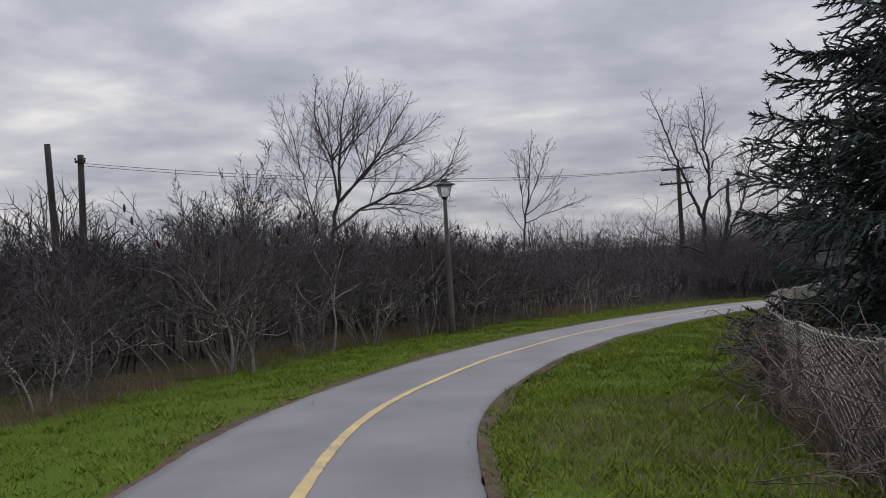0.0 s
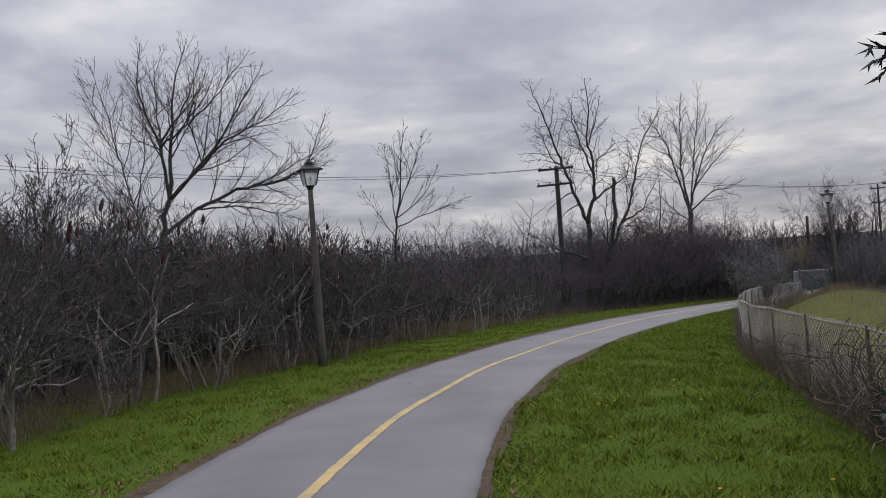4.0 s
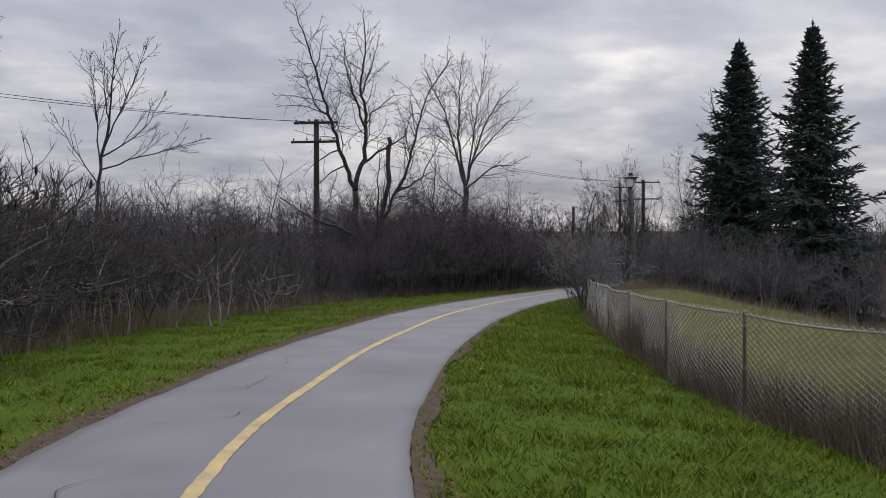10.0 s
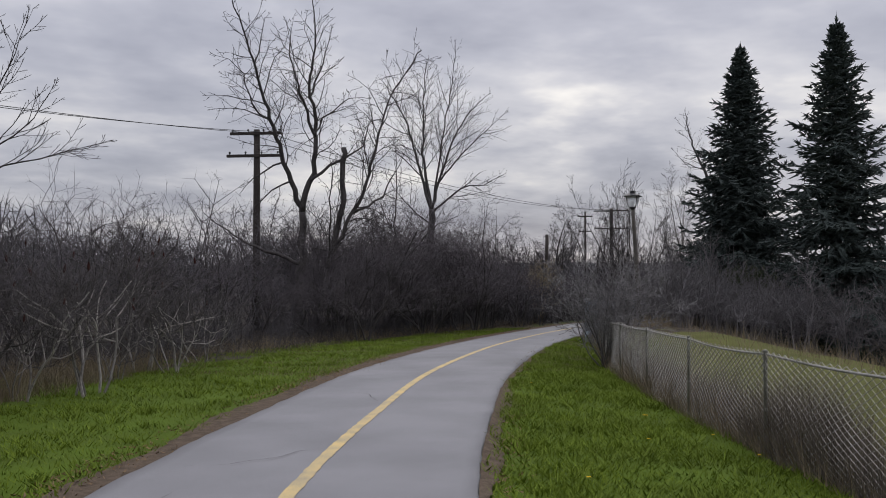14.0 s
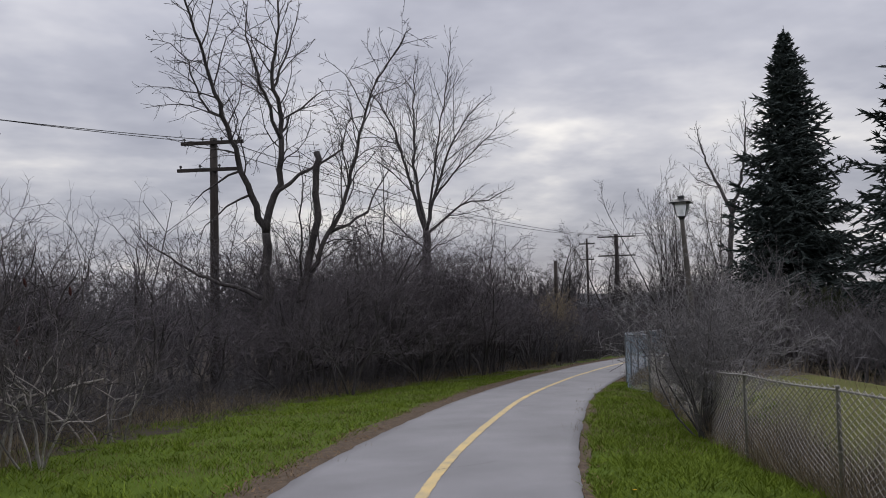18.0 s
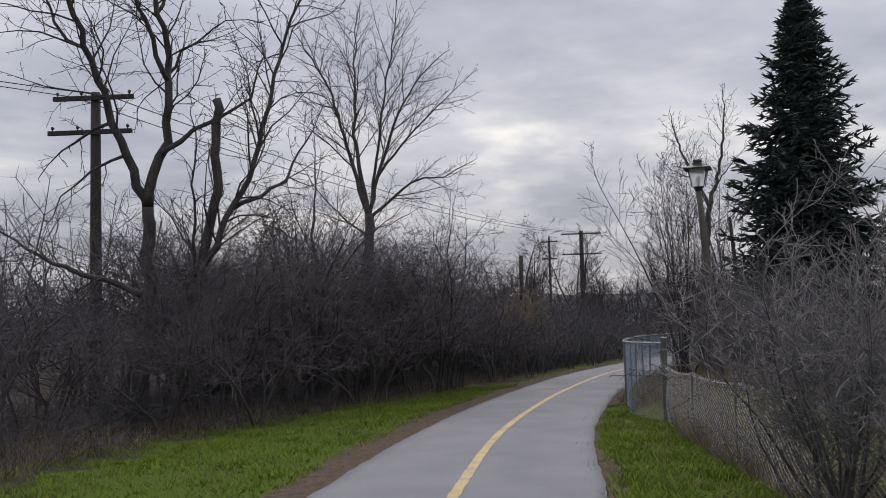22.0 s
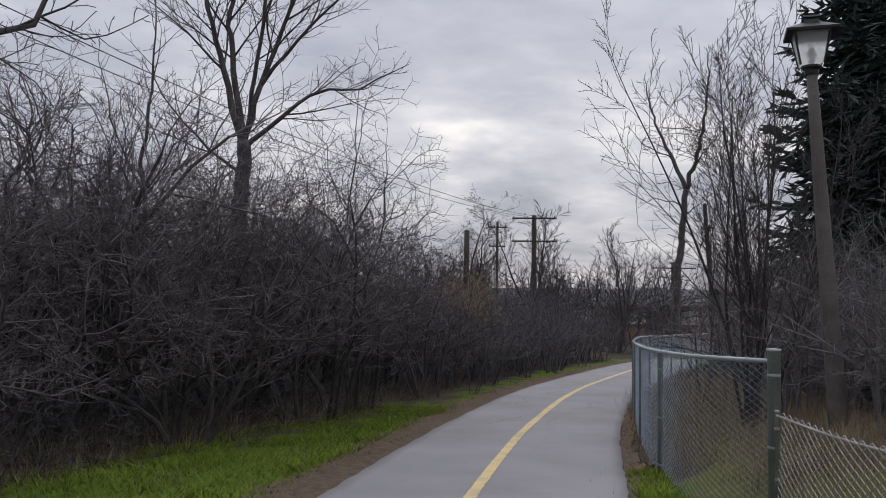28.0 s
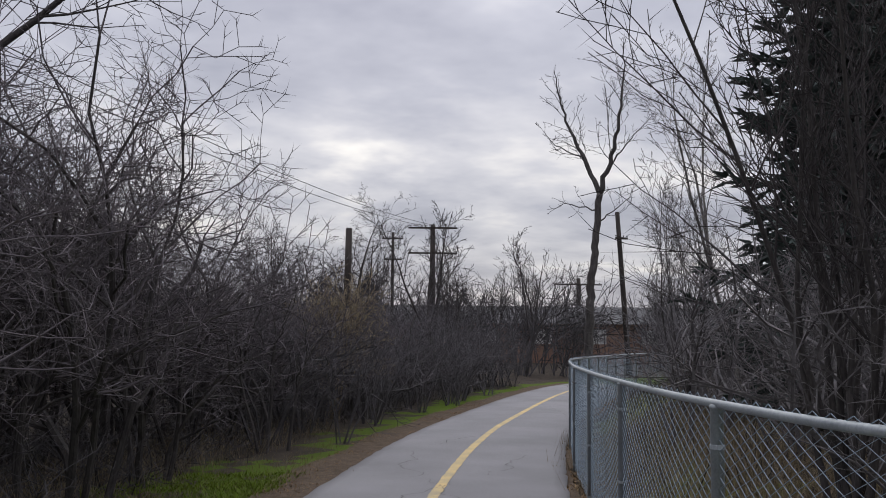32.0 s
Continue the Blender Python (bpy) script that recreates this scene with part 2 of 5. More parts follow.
class Mesh:
    """Vertices and faces gathered in plain lists."""

    def __init__(self):
        self.v, self.f = [], []

    def tube(self, pts, radii, sides=4, cap=False):
        v, f = self.v, self.f
        start = len(v)
        n = len(pts)
        ref = None
        for i in range(n):
            d = (pts[min(i + 1, n - 1)] - pts[max(i - 1, 0)])
            if d.length < 1e-9:
                d = Vector((0, 0, 1))
            d.normalize()
            if ref is None or abs(ref.dot(d)) > 0.95:
                ref = Vector((1, 0, 0)) if abs(d.x) < 0.8 else Vector((0, 1, 0))
            a = d.cross(ref).normalized()
            b = d.cross(a)
            r = radii[i]
            for k in range(sides):
                an = 2 * math.pi * k / sides
                v.append(pts[i] + (a * math.cos(an) + b * math.sin(an)) * r)
        for i in range(n - 1):
            o = start + i * sides
            for k in range(sides):
                k2 = (k + 1) % sides
                f.append((o + k, o + k2, o + sides + k2, o + sides + k))
        if cap:
            f.append(tuple(start + k for k in range(sides))[::-1])
            f.append(tuple(start + (n - 1) * sides + k for k in range(sides)))

    def spike(self, p, q, r, belly=None):
        """A thin three-sided twig that ends in a point; with a belly it swells in between."""
        o = len(self.v)
        d = q - p
        a = d.orthogonal().normalized() * r
        b = d.normalized().cross(a)
        m = p if belly is None else p + d * belly
        self.v += [m + a, m - a * 0.5 + b * 0.87, m - a * 0.5 - b * 0.87, q]
        self.f += [(o, o + 1, o + 3), (o + 1, o + 2, o + 3), (o + 2, o, o + 3)]
        if belly is not None:
            self.v.append(p)
            self.f += [(o + 1, o, o + 4), (o + 2, o + 1, o + 4), (o, o + 2, o + 4)]

    def quad(self, a, b, c, d):
        o = len(self.v)
        self.v += [a, b, c, d]
        self.f.append((o, o + 1, o + 2, o + 3))

    def tri(self, a, b, c):
        o = len(self.v)
        self.v += [a, b, c]
        self.f.append((o, o + 1, o + 2))

    def box(self, lo, hi, m=None):
        o = len(self.v)
        for z in (lo[2], hi[2]):
            for x, y in ((lo[0], lo[1]), (hi[0], lo[1]), (hi[0], hi[1]), (lo[0], hi[1])):
                p = Vector((x, y, z))
                self.v.append(m @ p if m else p)
        for q in ((0, 3, 2, 1), (4, 5, 6, 7), (0, 1, 5, 4), (1, 2, 6, 5), (2, 3, 7, 6), (3, 0, 4, 7)):
            self.f.append(tuple(o + k for k in q))

    def data(self, name, mat, smooth=False):
        me = bpy.data.meshes.new(name)
        me.from_pydata([tuple(p) for p in self.v], [], self.f)
        me.materials.append(mat)
        if smooth:
            me.shade_smooth()
        return me


def part(name, mesh, mat, parent, label="", smooth=False):
    """Links a gathered mesh as one object under a thing or a part."""
    ob = new(name, mesh.data(name, mat, smooth) if isinstance(mesh, Mesh) else mesh)
    ob.parent = parent
    if label:
        ob["label"] = label
    return ob


def thing(name, label, category, group="", kind=""):
    return tagged(new(name), label, category, group, kind)


# ---- the plan: middle line of the path (x, y, z), fence lines, edge of the thicket ----
LINE = [(3.6, -22, 0.5), (1.0, -11, 0.3), (-0.9, 0, 0.02), (-1.27, 7.1, -0.21), (-0.95, 12.22, -0.39), (0.58, 17.83, -0.555), (1.95, 21.2, -0.65), (3.25, 24.05, -0.73),
        (4.8, 26.7, -0.81), (6.7, 29.7, -0.89), (8.9, 32.8, -0.99), (12.05, 36.98, -1.14), (16.0, 41.5, -1.335), (19.85, 45.6, -1.55), (24.5, 49.8, -1.74),
        (27.7, 52.45, -1.87), (31.5, 55.4, -2.01), (35.8, 58.35, -2.16), (44.8, 63.95, -2.48), (51, 67, -2.65), (58, 69, -2.85), (66, 69.8, -3.1), (78, 68.5, -3.4), (92, 64, -3.6)]
HALF = 1.6


def half(s):
    """Half the width of the asphalt, which narrows along the way."""
    return np.interp(s, (-20, 28, 45, 52, 60), (1.63, 1.63, 1.53, 1.45, 1.42))


def half_right(s):
    """The same to the right of the painted line, where the edge runs a little closer."""
    return np.interp(s, (-20, 30, 42, 60), (1.50, 1.50, 1.56, 1.50))



def smooth_line(pts, step=0.25):
    """A Catmull-Rom line through the points, at even steps."""
    p = np.array(pts, float)
    p = np.vstack([2 * p[0] - p[1], p, 2 * p[-1] - p[-2]])
    out = []
    for i in range(1, len(p) - 2):
        n = max(2, int(np.linalg.norm(p[i + 1] - p[i]) / (step * 0.5)))
        for t in np.arange(n) / n:
            out.append(0.5 * (2 * p[i] + (p[i + 1] - p[i - 1]) * t + (2 * p[i - 1] - 5 * p[i] + 4 * p[i + 1] - p[i + 2]) * t * t + (3 * p[i] - p[i - 1] - 3 * p[i + 1] + p[i + 2]) * t ** 3))
    out.append(p[-2])
    out = np.array(out)
    s = np.r_[0, np.cumsum(np.linalg.norm(np.diff(out[:, :2], axis=0), axis=1))]
    at = np.arange(0, s[-1], step)
    return np.stack([np.interp(at, s, out[:, k]) for k in range(out.shape[1])], 1)


MID = smooth_line(LINE)
TAN = np.gradient(MID[:, :2], axis=0)
TAN /= np.linalg.norm(TAN, axis=1)[:, None]
RIGHT = np.stack([TAN[:, 1], -TAN[:, 0]], 1)
S0 = 0.25 * np.argmin(np.abs(MID[:, 1]))  # length along the line at the walk's start
SS = np.arange(len(MID)) * 0.25 - S0


def to_path(x, y):
    """Length along the path from the walk's start and metres to its right, for arrays of places."""
    x, y = np.atleast_1d(np.asarray(x, float)), np.atleast_1d(np.asarray(y, float))
    s, d = np.empty(len(x)), np.empty(len(x))
    for a in range(0, len(x), 4000):
        dx, dy = x[a:a + 4000, None] - MID[None, :, 0], y[a:a + 4000, None] - MID[None, :, 1]
        i = np.argmin(dx * dx + dy * dy, axis=1)
        r = np.arange(len(i))
        s[a:a + 4000] = SS[i] + dx[r, i] * TAN[i, 0] + dy[r, i] * TAN[i, 1]
        d[a:a + 4000] = dx[r, i] * RIGHT[i, 0] + dy[r, i] * RIGHT[i, 1]
    return s, d


def on_path(s, d, lift=0.0):
    """The place s metres along the path from the walk's start and d metres to its right."""
    i = (s + S0) / 0.25
    k = min(max(int(i), 0), len(MID) - 2)
    t = i - k
    p = MID[k] * (1 - t) + MID[k + 1] * t
    r = RIGHT[k] * (1 - t) + RIGHT[k + 1] * t
    return Vector((p[0] + r[0] * d, p[1] + r[1] * d, p[2] + lift))


FENCE_LOW = [(3.9, -8), (3.2, 0), (3.3, 6.8), (3.95, 10), (5.5, 15), (7.4, 20), (9.35, 24.8), (11.4, 28.6), (13.4, 31.9), (15.5, 35.1), (17, 37.3), (20.2, 41.3), (23.5, 45.2)]
FENCE_TALL = [(23.5, 45.2), (23.85, 46.3), (24.5, 47.15), (25.7, 48.4), (28.4, 50.8), (31.9, 53.7), (36.6, 57.1), (45.7, 62.3), (52, 65.2), (58.6, 67.0)]
LOW_LINE, TALL_LINE = smooth_line(FENCE_LOW, 0.1), smooth_line(FENCE_TALL, 0.1)
FENCE_D = to_path(np.r_[LOW_LINE[:, 0], TALL_LINE[:, 0]], np.r_[LOW_LINE[:, 1], TALL_LINE[:, 1]])
EDGE_S, EDGE_D = (-30, 0, 18, 30, 45, 52, 57, 62, 70, 120), (9, 7.2, 6.3, 6.6, 6.6, 6.0, 4.6, 3.5, 3.3, 3.3)


def thicket_edge(s):
    return np.interp(s, EDGE_S, EDGE_D)


def ground_z(x, y):
    """Height of the ground, for arrays of places."""
    s, d = to_path(x, y)
    base = np.interp(s, SS, MID[:, 2])
    base = np.where(s > SS[-1], MID[-1, 2], base)
    fd = np.interp(s, FENCE_D[0], FENCE_D[1])
    x, y = np.atleast_1d(np.asarray(x, float)), np.atleast_1d(np.asarray(y, float))
    beyond = np.clip((d - fd) / 2.2, 0, 1)
    mound = np.interp(s, (30, 48), (0.40, 0.56)) * beyond ** 2 * (3 - 2 * beyond) * np.clip((s - 8) / 10, 0, 1)
    mound = mound - 1.35 * np.clip((d - fd - 3.0) / 7, 0, 1.15) * (d > fd)
    dip = -0.10 * np.exp(-((d - fd) / 0.9) ** 2) * (d > 2)
    left = -0.12 * np.clip((-d - HALF - 0.6) / 3, 0, 1)
    edge = -0.035 * (np.abs(d) > half(s) - 0.02)
    rough = 0.035 * np.sin(x * 1.7 + 0.6 * np.sin(y * 1.1)) * np.cos(y * 1.3 + 0.5 * x) * np.clip((np.abs(d) - HALF - 0.3) / 1.5, 0, 1)
    return base + mound + dip + left + edge + rough


def gz(x, y):
    return float(ground_z([x], [y])[0])

# ---- ground ----


def steps(lo, hi, step, far):
    mid = list(np.arange(lo, hi + 1e-6, step))
    out, d = [], step
    while d < far:
        d *= 1.7
        out.append(d)
    return np.array([lo - o for o in out[::-1]] + mid + [hi + o for o in out])


GX, GY = steps(-28, 72, 0.45, 2600), steps(-14, 92, 0.45, 2600)
gxx, gyy = np.meshgrid(GX, GY, indexing="ij")
cx, cy = np.clip(gxx.ravel(), -60, 100), np.clip(gyy.ravel(), -40, 120)
g_height = ground_z(cx, cy)
g_s, g_d = to_path(cx, cy)
g_height -= 0.05 * (np.abs(g_d) < half(g_s) + 0.1)
far_fall = np.hypot(gxx.ravel() - cx, gyy.ravel() - cy)
g_height -= 0.004 * np.minimum(far_fall, 300)
nx, ny = len(GX), len(GY)
idx = np.arange(nx * ny).reshape(nx, ny)
g_faces = np.stack([idx[:-1, :-1], idx[1:, :-1], idx[1:, 1:], idx[:-1, 1:]], -1).reshape(-1, 4)
g_mesh = bpy.data.meshes.new("ground")
g_mesh.from_pydata(np.stack([gxx.ravel(), gyy.ravel(), g_height], 1).tolist(), [], g_faces.tolist())
for m in (TURF, LITTER, FIELD):
    g_mesh.materials.append(m)
f_s, f_d = g_s[g_faces].mean(1), g_d[g_faces].mean(1)
f_n = np.random.RandomState(3).normal(0, 0.35, len(f_s))
slot = np.where(f_d < -(thicket_edge(f_s) - 0.4 + 1.8 * (f_s < 40)) + f_n, 1, 0)
slot = np.where(f_d > np.interp(f_s, FENCE_D[0], FENCE_D[1]) + 0.2, 2, slot)
slot = np.where((f_s > 50) & (f_d > np.interp(f_s, FENCE_D[0], FENCE_D[1]) + 1.8 + f_n), 1, slot)
slot = np.where((f_d > 1.2) & (f_s > 57) & (f_d < np.interp(f_s, FENCE_D[0], FENCE_D[1]) + 0.5), 1, slot)
g_mesh.polygons.foreach_set("material_index", slot.astype(np.int32))
g_mesh.shade_smooth()
tagged(new("ground", g_mesh), "green grass verges, brown leaf litter and dry field", "ground", kind="structure")


def ribbon(name, s0, s1, d_left, d_right, lift, mat, label, step=0.25, skirt=0.0, wob=0.0, seed=1, cat="path", wob_in=None):
    """A strip that follows the path between two offsets, with uneven edges where wob is given."""
    rs = np.random.RandomState(seed)
    n = int((s1 - s0) / step)
    mesh = Mesh()
    cols = 7 if skirt else 3
    for i in range(n + 1):
        s = s0 + (s1 - s0) * i / n
        a = d_left(s) if callable(d_left) else d_left
        b = d_right(s) if callable(d_right) else d_right
        wa = wb = wob
        if wob_in is not None:
            wa, wb = (wob, wob_in) if abs(a) > abs(b) else (wob_in, wob)
        a, b = a + rs.uniform(-wa, wa), b + rs.uniform(-wb, wb)
        for k in range(cols):
            if skirt:
                u = (0, 0.0, 0.06, 0.5, 0.94, 1.0, 1.0)[k]
                dz = (-skirt, 0, 0.004, 0.02, 0.004, 0, -skirt)[k]
                q = on_path(s, a + (b - a) * u, lift + dz)
            else:
                q = on_path(s, a + (b - a) * k / 2, 0)
                q.z = (gz(q.x, q.y) if lift < 0.015 else q.z) + lift
            mesh.v.append(q)
    for i in range(n):
        for k in range(cols - 1):
            o = i * cols + k
            mesh.f.append((o, o + 1, o + cols + 1, o + cols))
    ob = new(name, mesh.data(name, mat, True))
    return tagged(ob, label, cat, kind="structure")


path = ribbon("path", -20, 92, lambda s: -half(s), half_right, 0.0, ASPHALT, "grey worn asphalt path with a yellow middle line", skirt=0.10, wob=0.02)

# the painted line, with worn and broken edges
ribbon("painted_line", -20, 92, -0.062, 0.062, 0.0245, PAINT, "worn yellow painted middle line on the path", step=0.09, wob=0.009, seed=5, cat="line")
# crumbling edges and bare soil beside the path
ribbon("edge_soil_right", -20, 92, lambda s: half_right(s) + 0.005, lambda s: half_right(s) + 0.16 + 0.10 * math.sin(s * 0.9) * math.sin(s * 0.37), 0.012, SOIL, "bare brown soil beside the path", step=0.15, wob=0.03, seed=7, cat="soil", wob_in=0.008)
ribbon("edge_soil_left", -20, 92, lambda s: -half(s) - 0.16 - np.interp(s, (0, 25, 40, 55, 70), (0.0, 0.12, 0.3, 0.55, 0.5)) - 0.08 * math.sin(s * 1.3), lambda s: -half(s) - 0.005, 0.012, SOIL, "bare brown soil beside the path", step=0.15, wob=0.03, seed=8, cat="soil", wob_in=0.008)



def crack(s, d, heading, length, seed):
    rs = random.Random(seed)
    mesh = Mesh()
    rows = []
    h = heading
    n = max(4, int(length / 0.07))
    for i in range(n + 1):
        w = 0.0045 * (1 - abs(2 * i / n - 1)) + 0.002
        rows.append((on_path(s, d - w * rs.uniform(0.6, 1.3), 0.0265), on_path(s, d + w * rs.uniform(0.6, 1.3), 0.0265)))
        h += rs.gauss(0, 0.45)
        h += (heading - h) * 0.3
        s += 0.07 * math.cos(h)
        d += 0.07 * math.sin(h)
        d = max(-HALF + 0.08, min(HALF - 0.08, d))
    for (a, b), (c, e) in zip(rows, rows[1:]):
        mesh.quad(a, b, e, c)
    part("crack", mesh, CRACK, path)


for k, (s, d, h, ln) in enumerate(((24.7, -1.3, 0.6, 2.6), (26.9, -1.1, 0.3, 2.2), (29.3, -0.9, 0.2, 1.3), (31.5, -1.2, 0.9, 1.6), (36.2, -0.15, -0.5, 1.3), (22.0, -1.0, 0.2, 1.6),
                                   (40.0, -0.2, 0.8, 1.5), (60.4, -0.9, 0.3, 3.5), (61.0, 0.3, -0.2, 2.6), (63.5, -0.6, 0.15, 3.2), (64.0, 0.5, 0.2, 2.4), (67.0, -0.9, 0.25, 2.5), (12.0, -1.2, 0.2, 1.2))):
    crack(s, d, h, ln, 40 + k)

# ---- fences ----


def path_z(x, y):
    return float(np.interp(to_path([x], [y])[0][0], SS, MID[:, 2]))


def fence_run(name, line, height, post_every, post_r, wire, steel, label, rail, pitch=0.075, seed=1, sag=0.0, wire_r=0.0022):
    """Posts, rails and woven diamond mesh along a line; height(s) is that of the top over the path beside it."""
    rs = random.Random(seed)
    root = thing(name, label, "fence")
    pts, tops = [], []
    for x, y in line:
        pts.append(Vector((x, y, gz(x, y))))
        tops.append(path_z(x, y) + height(float(to_path([x], [y])[0][0])))
    s = [0.0]
    for a, b in zip(pts, pts[1:]):
        s.append(s[-1] + (b.xy - a.xy).length)
    total = s[-1]

    def at(u, t):
        """The place u metres along, t from the ground (0) to the top (1)."""
        k = min(max(int(np.searchsorted(s, u)) - 1, 0), len(pts) - 2)
        w = (u - s[k]) / max(1e-6, s[k + 1] - s[k])
        p = pts[k].lerp(pts[k + 1], w)
        top = tops[k] + (tops[k + 1] - tops[k]) * w
        return Vector((p.x, p.y, p.z + (top - p.z) * t))

    n = max(1, round(total / post_every))
    posts = [total * i / n for i in range(n + 1)]
    lean = [rs.uniform(-0.03, 0.03) if sag else rs.uniform(-0.004, 0.004) for _ in posts]
    for i, u in enumerate(posts):
        mesh = Mesh()
        b = at(u, 0) - Vector((0, 0, 0.15))
        top = at(u, 1) + Vector((lean[i], lean[i], 0.02 if sag or i == 0 else -0.03))
        big = post_r
        if i == 0 and not sag:
            big, top.z = post_r * 1.7, top.z + 0.07
        up_v = top - b
        mesh.tube([b, b + up_v * 0.985, b + up_v * 0.986, b + up_v * 0.996, top], [big, big, big * 1.12, big * 1.1, big * 0.3], 12, True)
        post = part("post", mesh, steel, root, smooth=True)
        for h in (0.15, 0.5, 0.86):
            ring = Mesh()
            c = b.lerp(top, h)
            ring.tube([c, c + Vector((0, 0, 0.022))], [big + 0.004, big + 0.004], 12, True)
            part("tie_band", ring, steel, post)
    for i in range(n):
        a, b = posts[i], posts[i + 1]
        droop = lambda u: -sag * math.sin(math.pi * (u - a) / (b - a)) * (1 + 0.6 * math.sin(i * 2.1))
        k = max(3, int((b - a) / 0.25))
        mesh = Mesh()
        mesh.tube([at(a + (b - a) * j / k, 1) + Vector((0, 0, -0.03 + droop(a + (b - a) * j / k))) for j in range(k + 1)], [rail] * (k + 1), 8)
        part("top_rail", mesh, steel, root, smooth=True)
        mesh = Mesh()
        w = int((b - a) / pitch)
        rows = int((at(a, 1).z - at(a, 0).z) / (pitch * 0.5))
        for j in range(w):
            u0 = a + (b - a) * j / w
            zz = []
            for r in range(rows + 1):
                uu = u0 + pitch * (0.5 if (r + j) % 2 else -0.5)
                q = at(max(a, min(uu, b)), r / rows)
                q.z += droop(u0) * r / rows + 0.01
                q.x += rs.uniform(-1, 1) * 0.002 + (0.03 * math.sin(u0 * 2.3 + r * 0.2) if sag else 0)
                zz.append(q)
            mesh.tube(zz, [wire_r] * len(zz), 3)
        part("wire_mesh", mesh, wire, root)
    return root


LOW_TOP = lambda s: float(np.interp(s, (0, 21, 30, 38, 54), (1.06, 1.05, 1.0, 0.98, 0.95)))
fence_run("low_fence", [tuple(p) for p in LOW_LINE[::3]] + [tuple(LOW_LINE[-1])], LOW_TOP, 2.9, 0.021, WIRE_OLD, STEEL_OLD, "low sagging grey chain link fence with steel posts", 0.013, 0.075, 3, 0.022, 0.0054)
fence_run("tall_fence", [tuple(p) for p in TALL_LINE[::3]], lambda s: 1.43, 2.6, 0.034, WIRE, STEEL, "curved galvanised chain link fence with round top rail", 0.022, 0.064, 4, 0.0, 0.0028)

# ---- street lamps ----


def lamp_post(x, y, height, lean=(0, 0), turn=0.3):
    root = thing("street_lamp", "tapered concrete lamp post with a black lantern", "street lamp", "street lamps")
    mesh = Mesh()
    n = 8
    mesh.tube([Vector((lean[0] * i / n, lean[1] * i / n, -0.2 + (height - 0.4) * i / n)) for i in range(n + 1)], [0.115 - 0.055 * i / n for i in range(n + 1)], 12, True)
    part("post", mesh, CONCRETE, root, smooth=True)
    z = height - 0.62
    m = pose(lean[0], lean[1], z, rz=math.degrees(turn))
    mesh = Mesh()
    mesh.tube([m @ Vector((0, 0, -0.05)), m @ Vector((0, 0, 0.0)), m @ Vector((0, 0, 0.03)), m @ Vector((0, 0, 0.05))], [0.075, 0.085, 0.12, 0.12], 12, True)
    lantern = part("lantern", mesh, BLACK_METAL, root, "black four-sided lantern")
    lo, hi, h = 0.125, 0.20, 0.38

    def ring(r, zz):
        return [m @ Vector((r * a, r * b, zz)) for a, b in ((-1, -1), (1, -1), (1, 1), (-1, 1))]

    a, b = ring(lo, 0.05), ring(hi, 0.05 + h)
    for k in range(4):
        bar = Mesh()
        bar.tube([a[k], b[k]], [0.014, 0.014], 4, True)
        part("corner_bar", bar, BLACK_METAL, lantern)
        pane = Mesh()
        k2 = (k + 1) % 4
        pane.quad(a[k].lerp(a[k2], 0.06), a[k].lerp(a[k2], 0.94), b[k].lerp(b[k2], 0.94), b[k].lerp(b[k2], 0.06))
        ob = part("pane", pane, GLASS, lantern, "pale frosted pane")
        ob.visible_shadow = False
    roof = Mesh()
    levels = [ring(hi + 0.085, 0.05 + h - 0.005), ring(hi + 0.09, 0.05 + h + 0.02), ring(0.10, 0.05 + h + 0.12), ring(0.085, 0.05 + h + 0.13), ring(0.075, 0.05 + h + 0.18), ring(0.10, 0.05 + h + 0.185), ring(0.09, 0.05 + h + 0.21)]
    for r in levels:
        roof.v += r
    roof.f.append((3, 2, 1, 0))
    for i in range(len(levels) - 1):
        for k in range(4):
            k2 = (k + 1) % 4
            roof.f.append((i * 4 + k, i * 4 + k2, i * 4 + 4 + k2, i * 4 + 4 + k))
    o = (len(levels) - 1) * 4
    roof.f.append((o, o + 1, o + 2, o + 3))
    part("roof", roof, BLACK_METAL, lantern)
    bulb = Mesh()
    bulb.tube([m @ Vector((0, 0, 0.06)), m @ Vector((0, 0, 0.12)), m @ Vector((0, 0, 0.2)), m @ Vector((0, 0, 0.27))], [0.03, 0.035, 0.06, 0.02], 8, True)
    part("bulb", bulb, BULB, lantern, "white globe bulb", True)
    root.location = (x, y, gz(x, y))
    return root


lamp_post(0.17, 28.9, 5.12, (-0.02, 0.02), 0.25)
lamp_post(26.08, 45.93, 4.85, (-0.22, 0.18), 0.6)

# ---- utility poles and cables ----


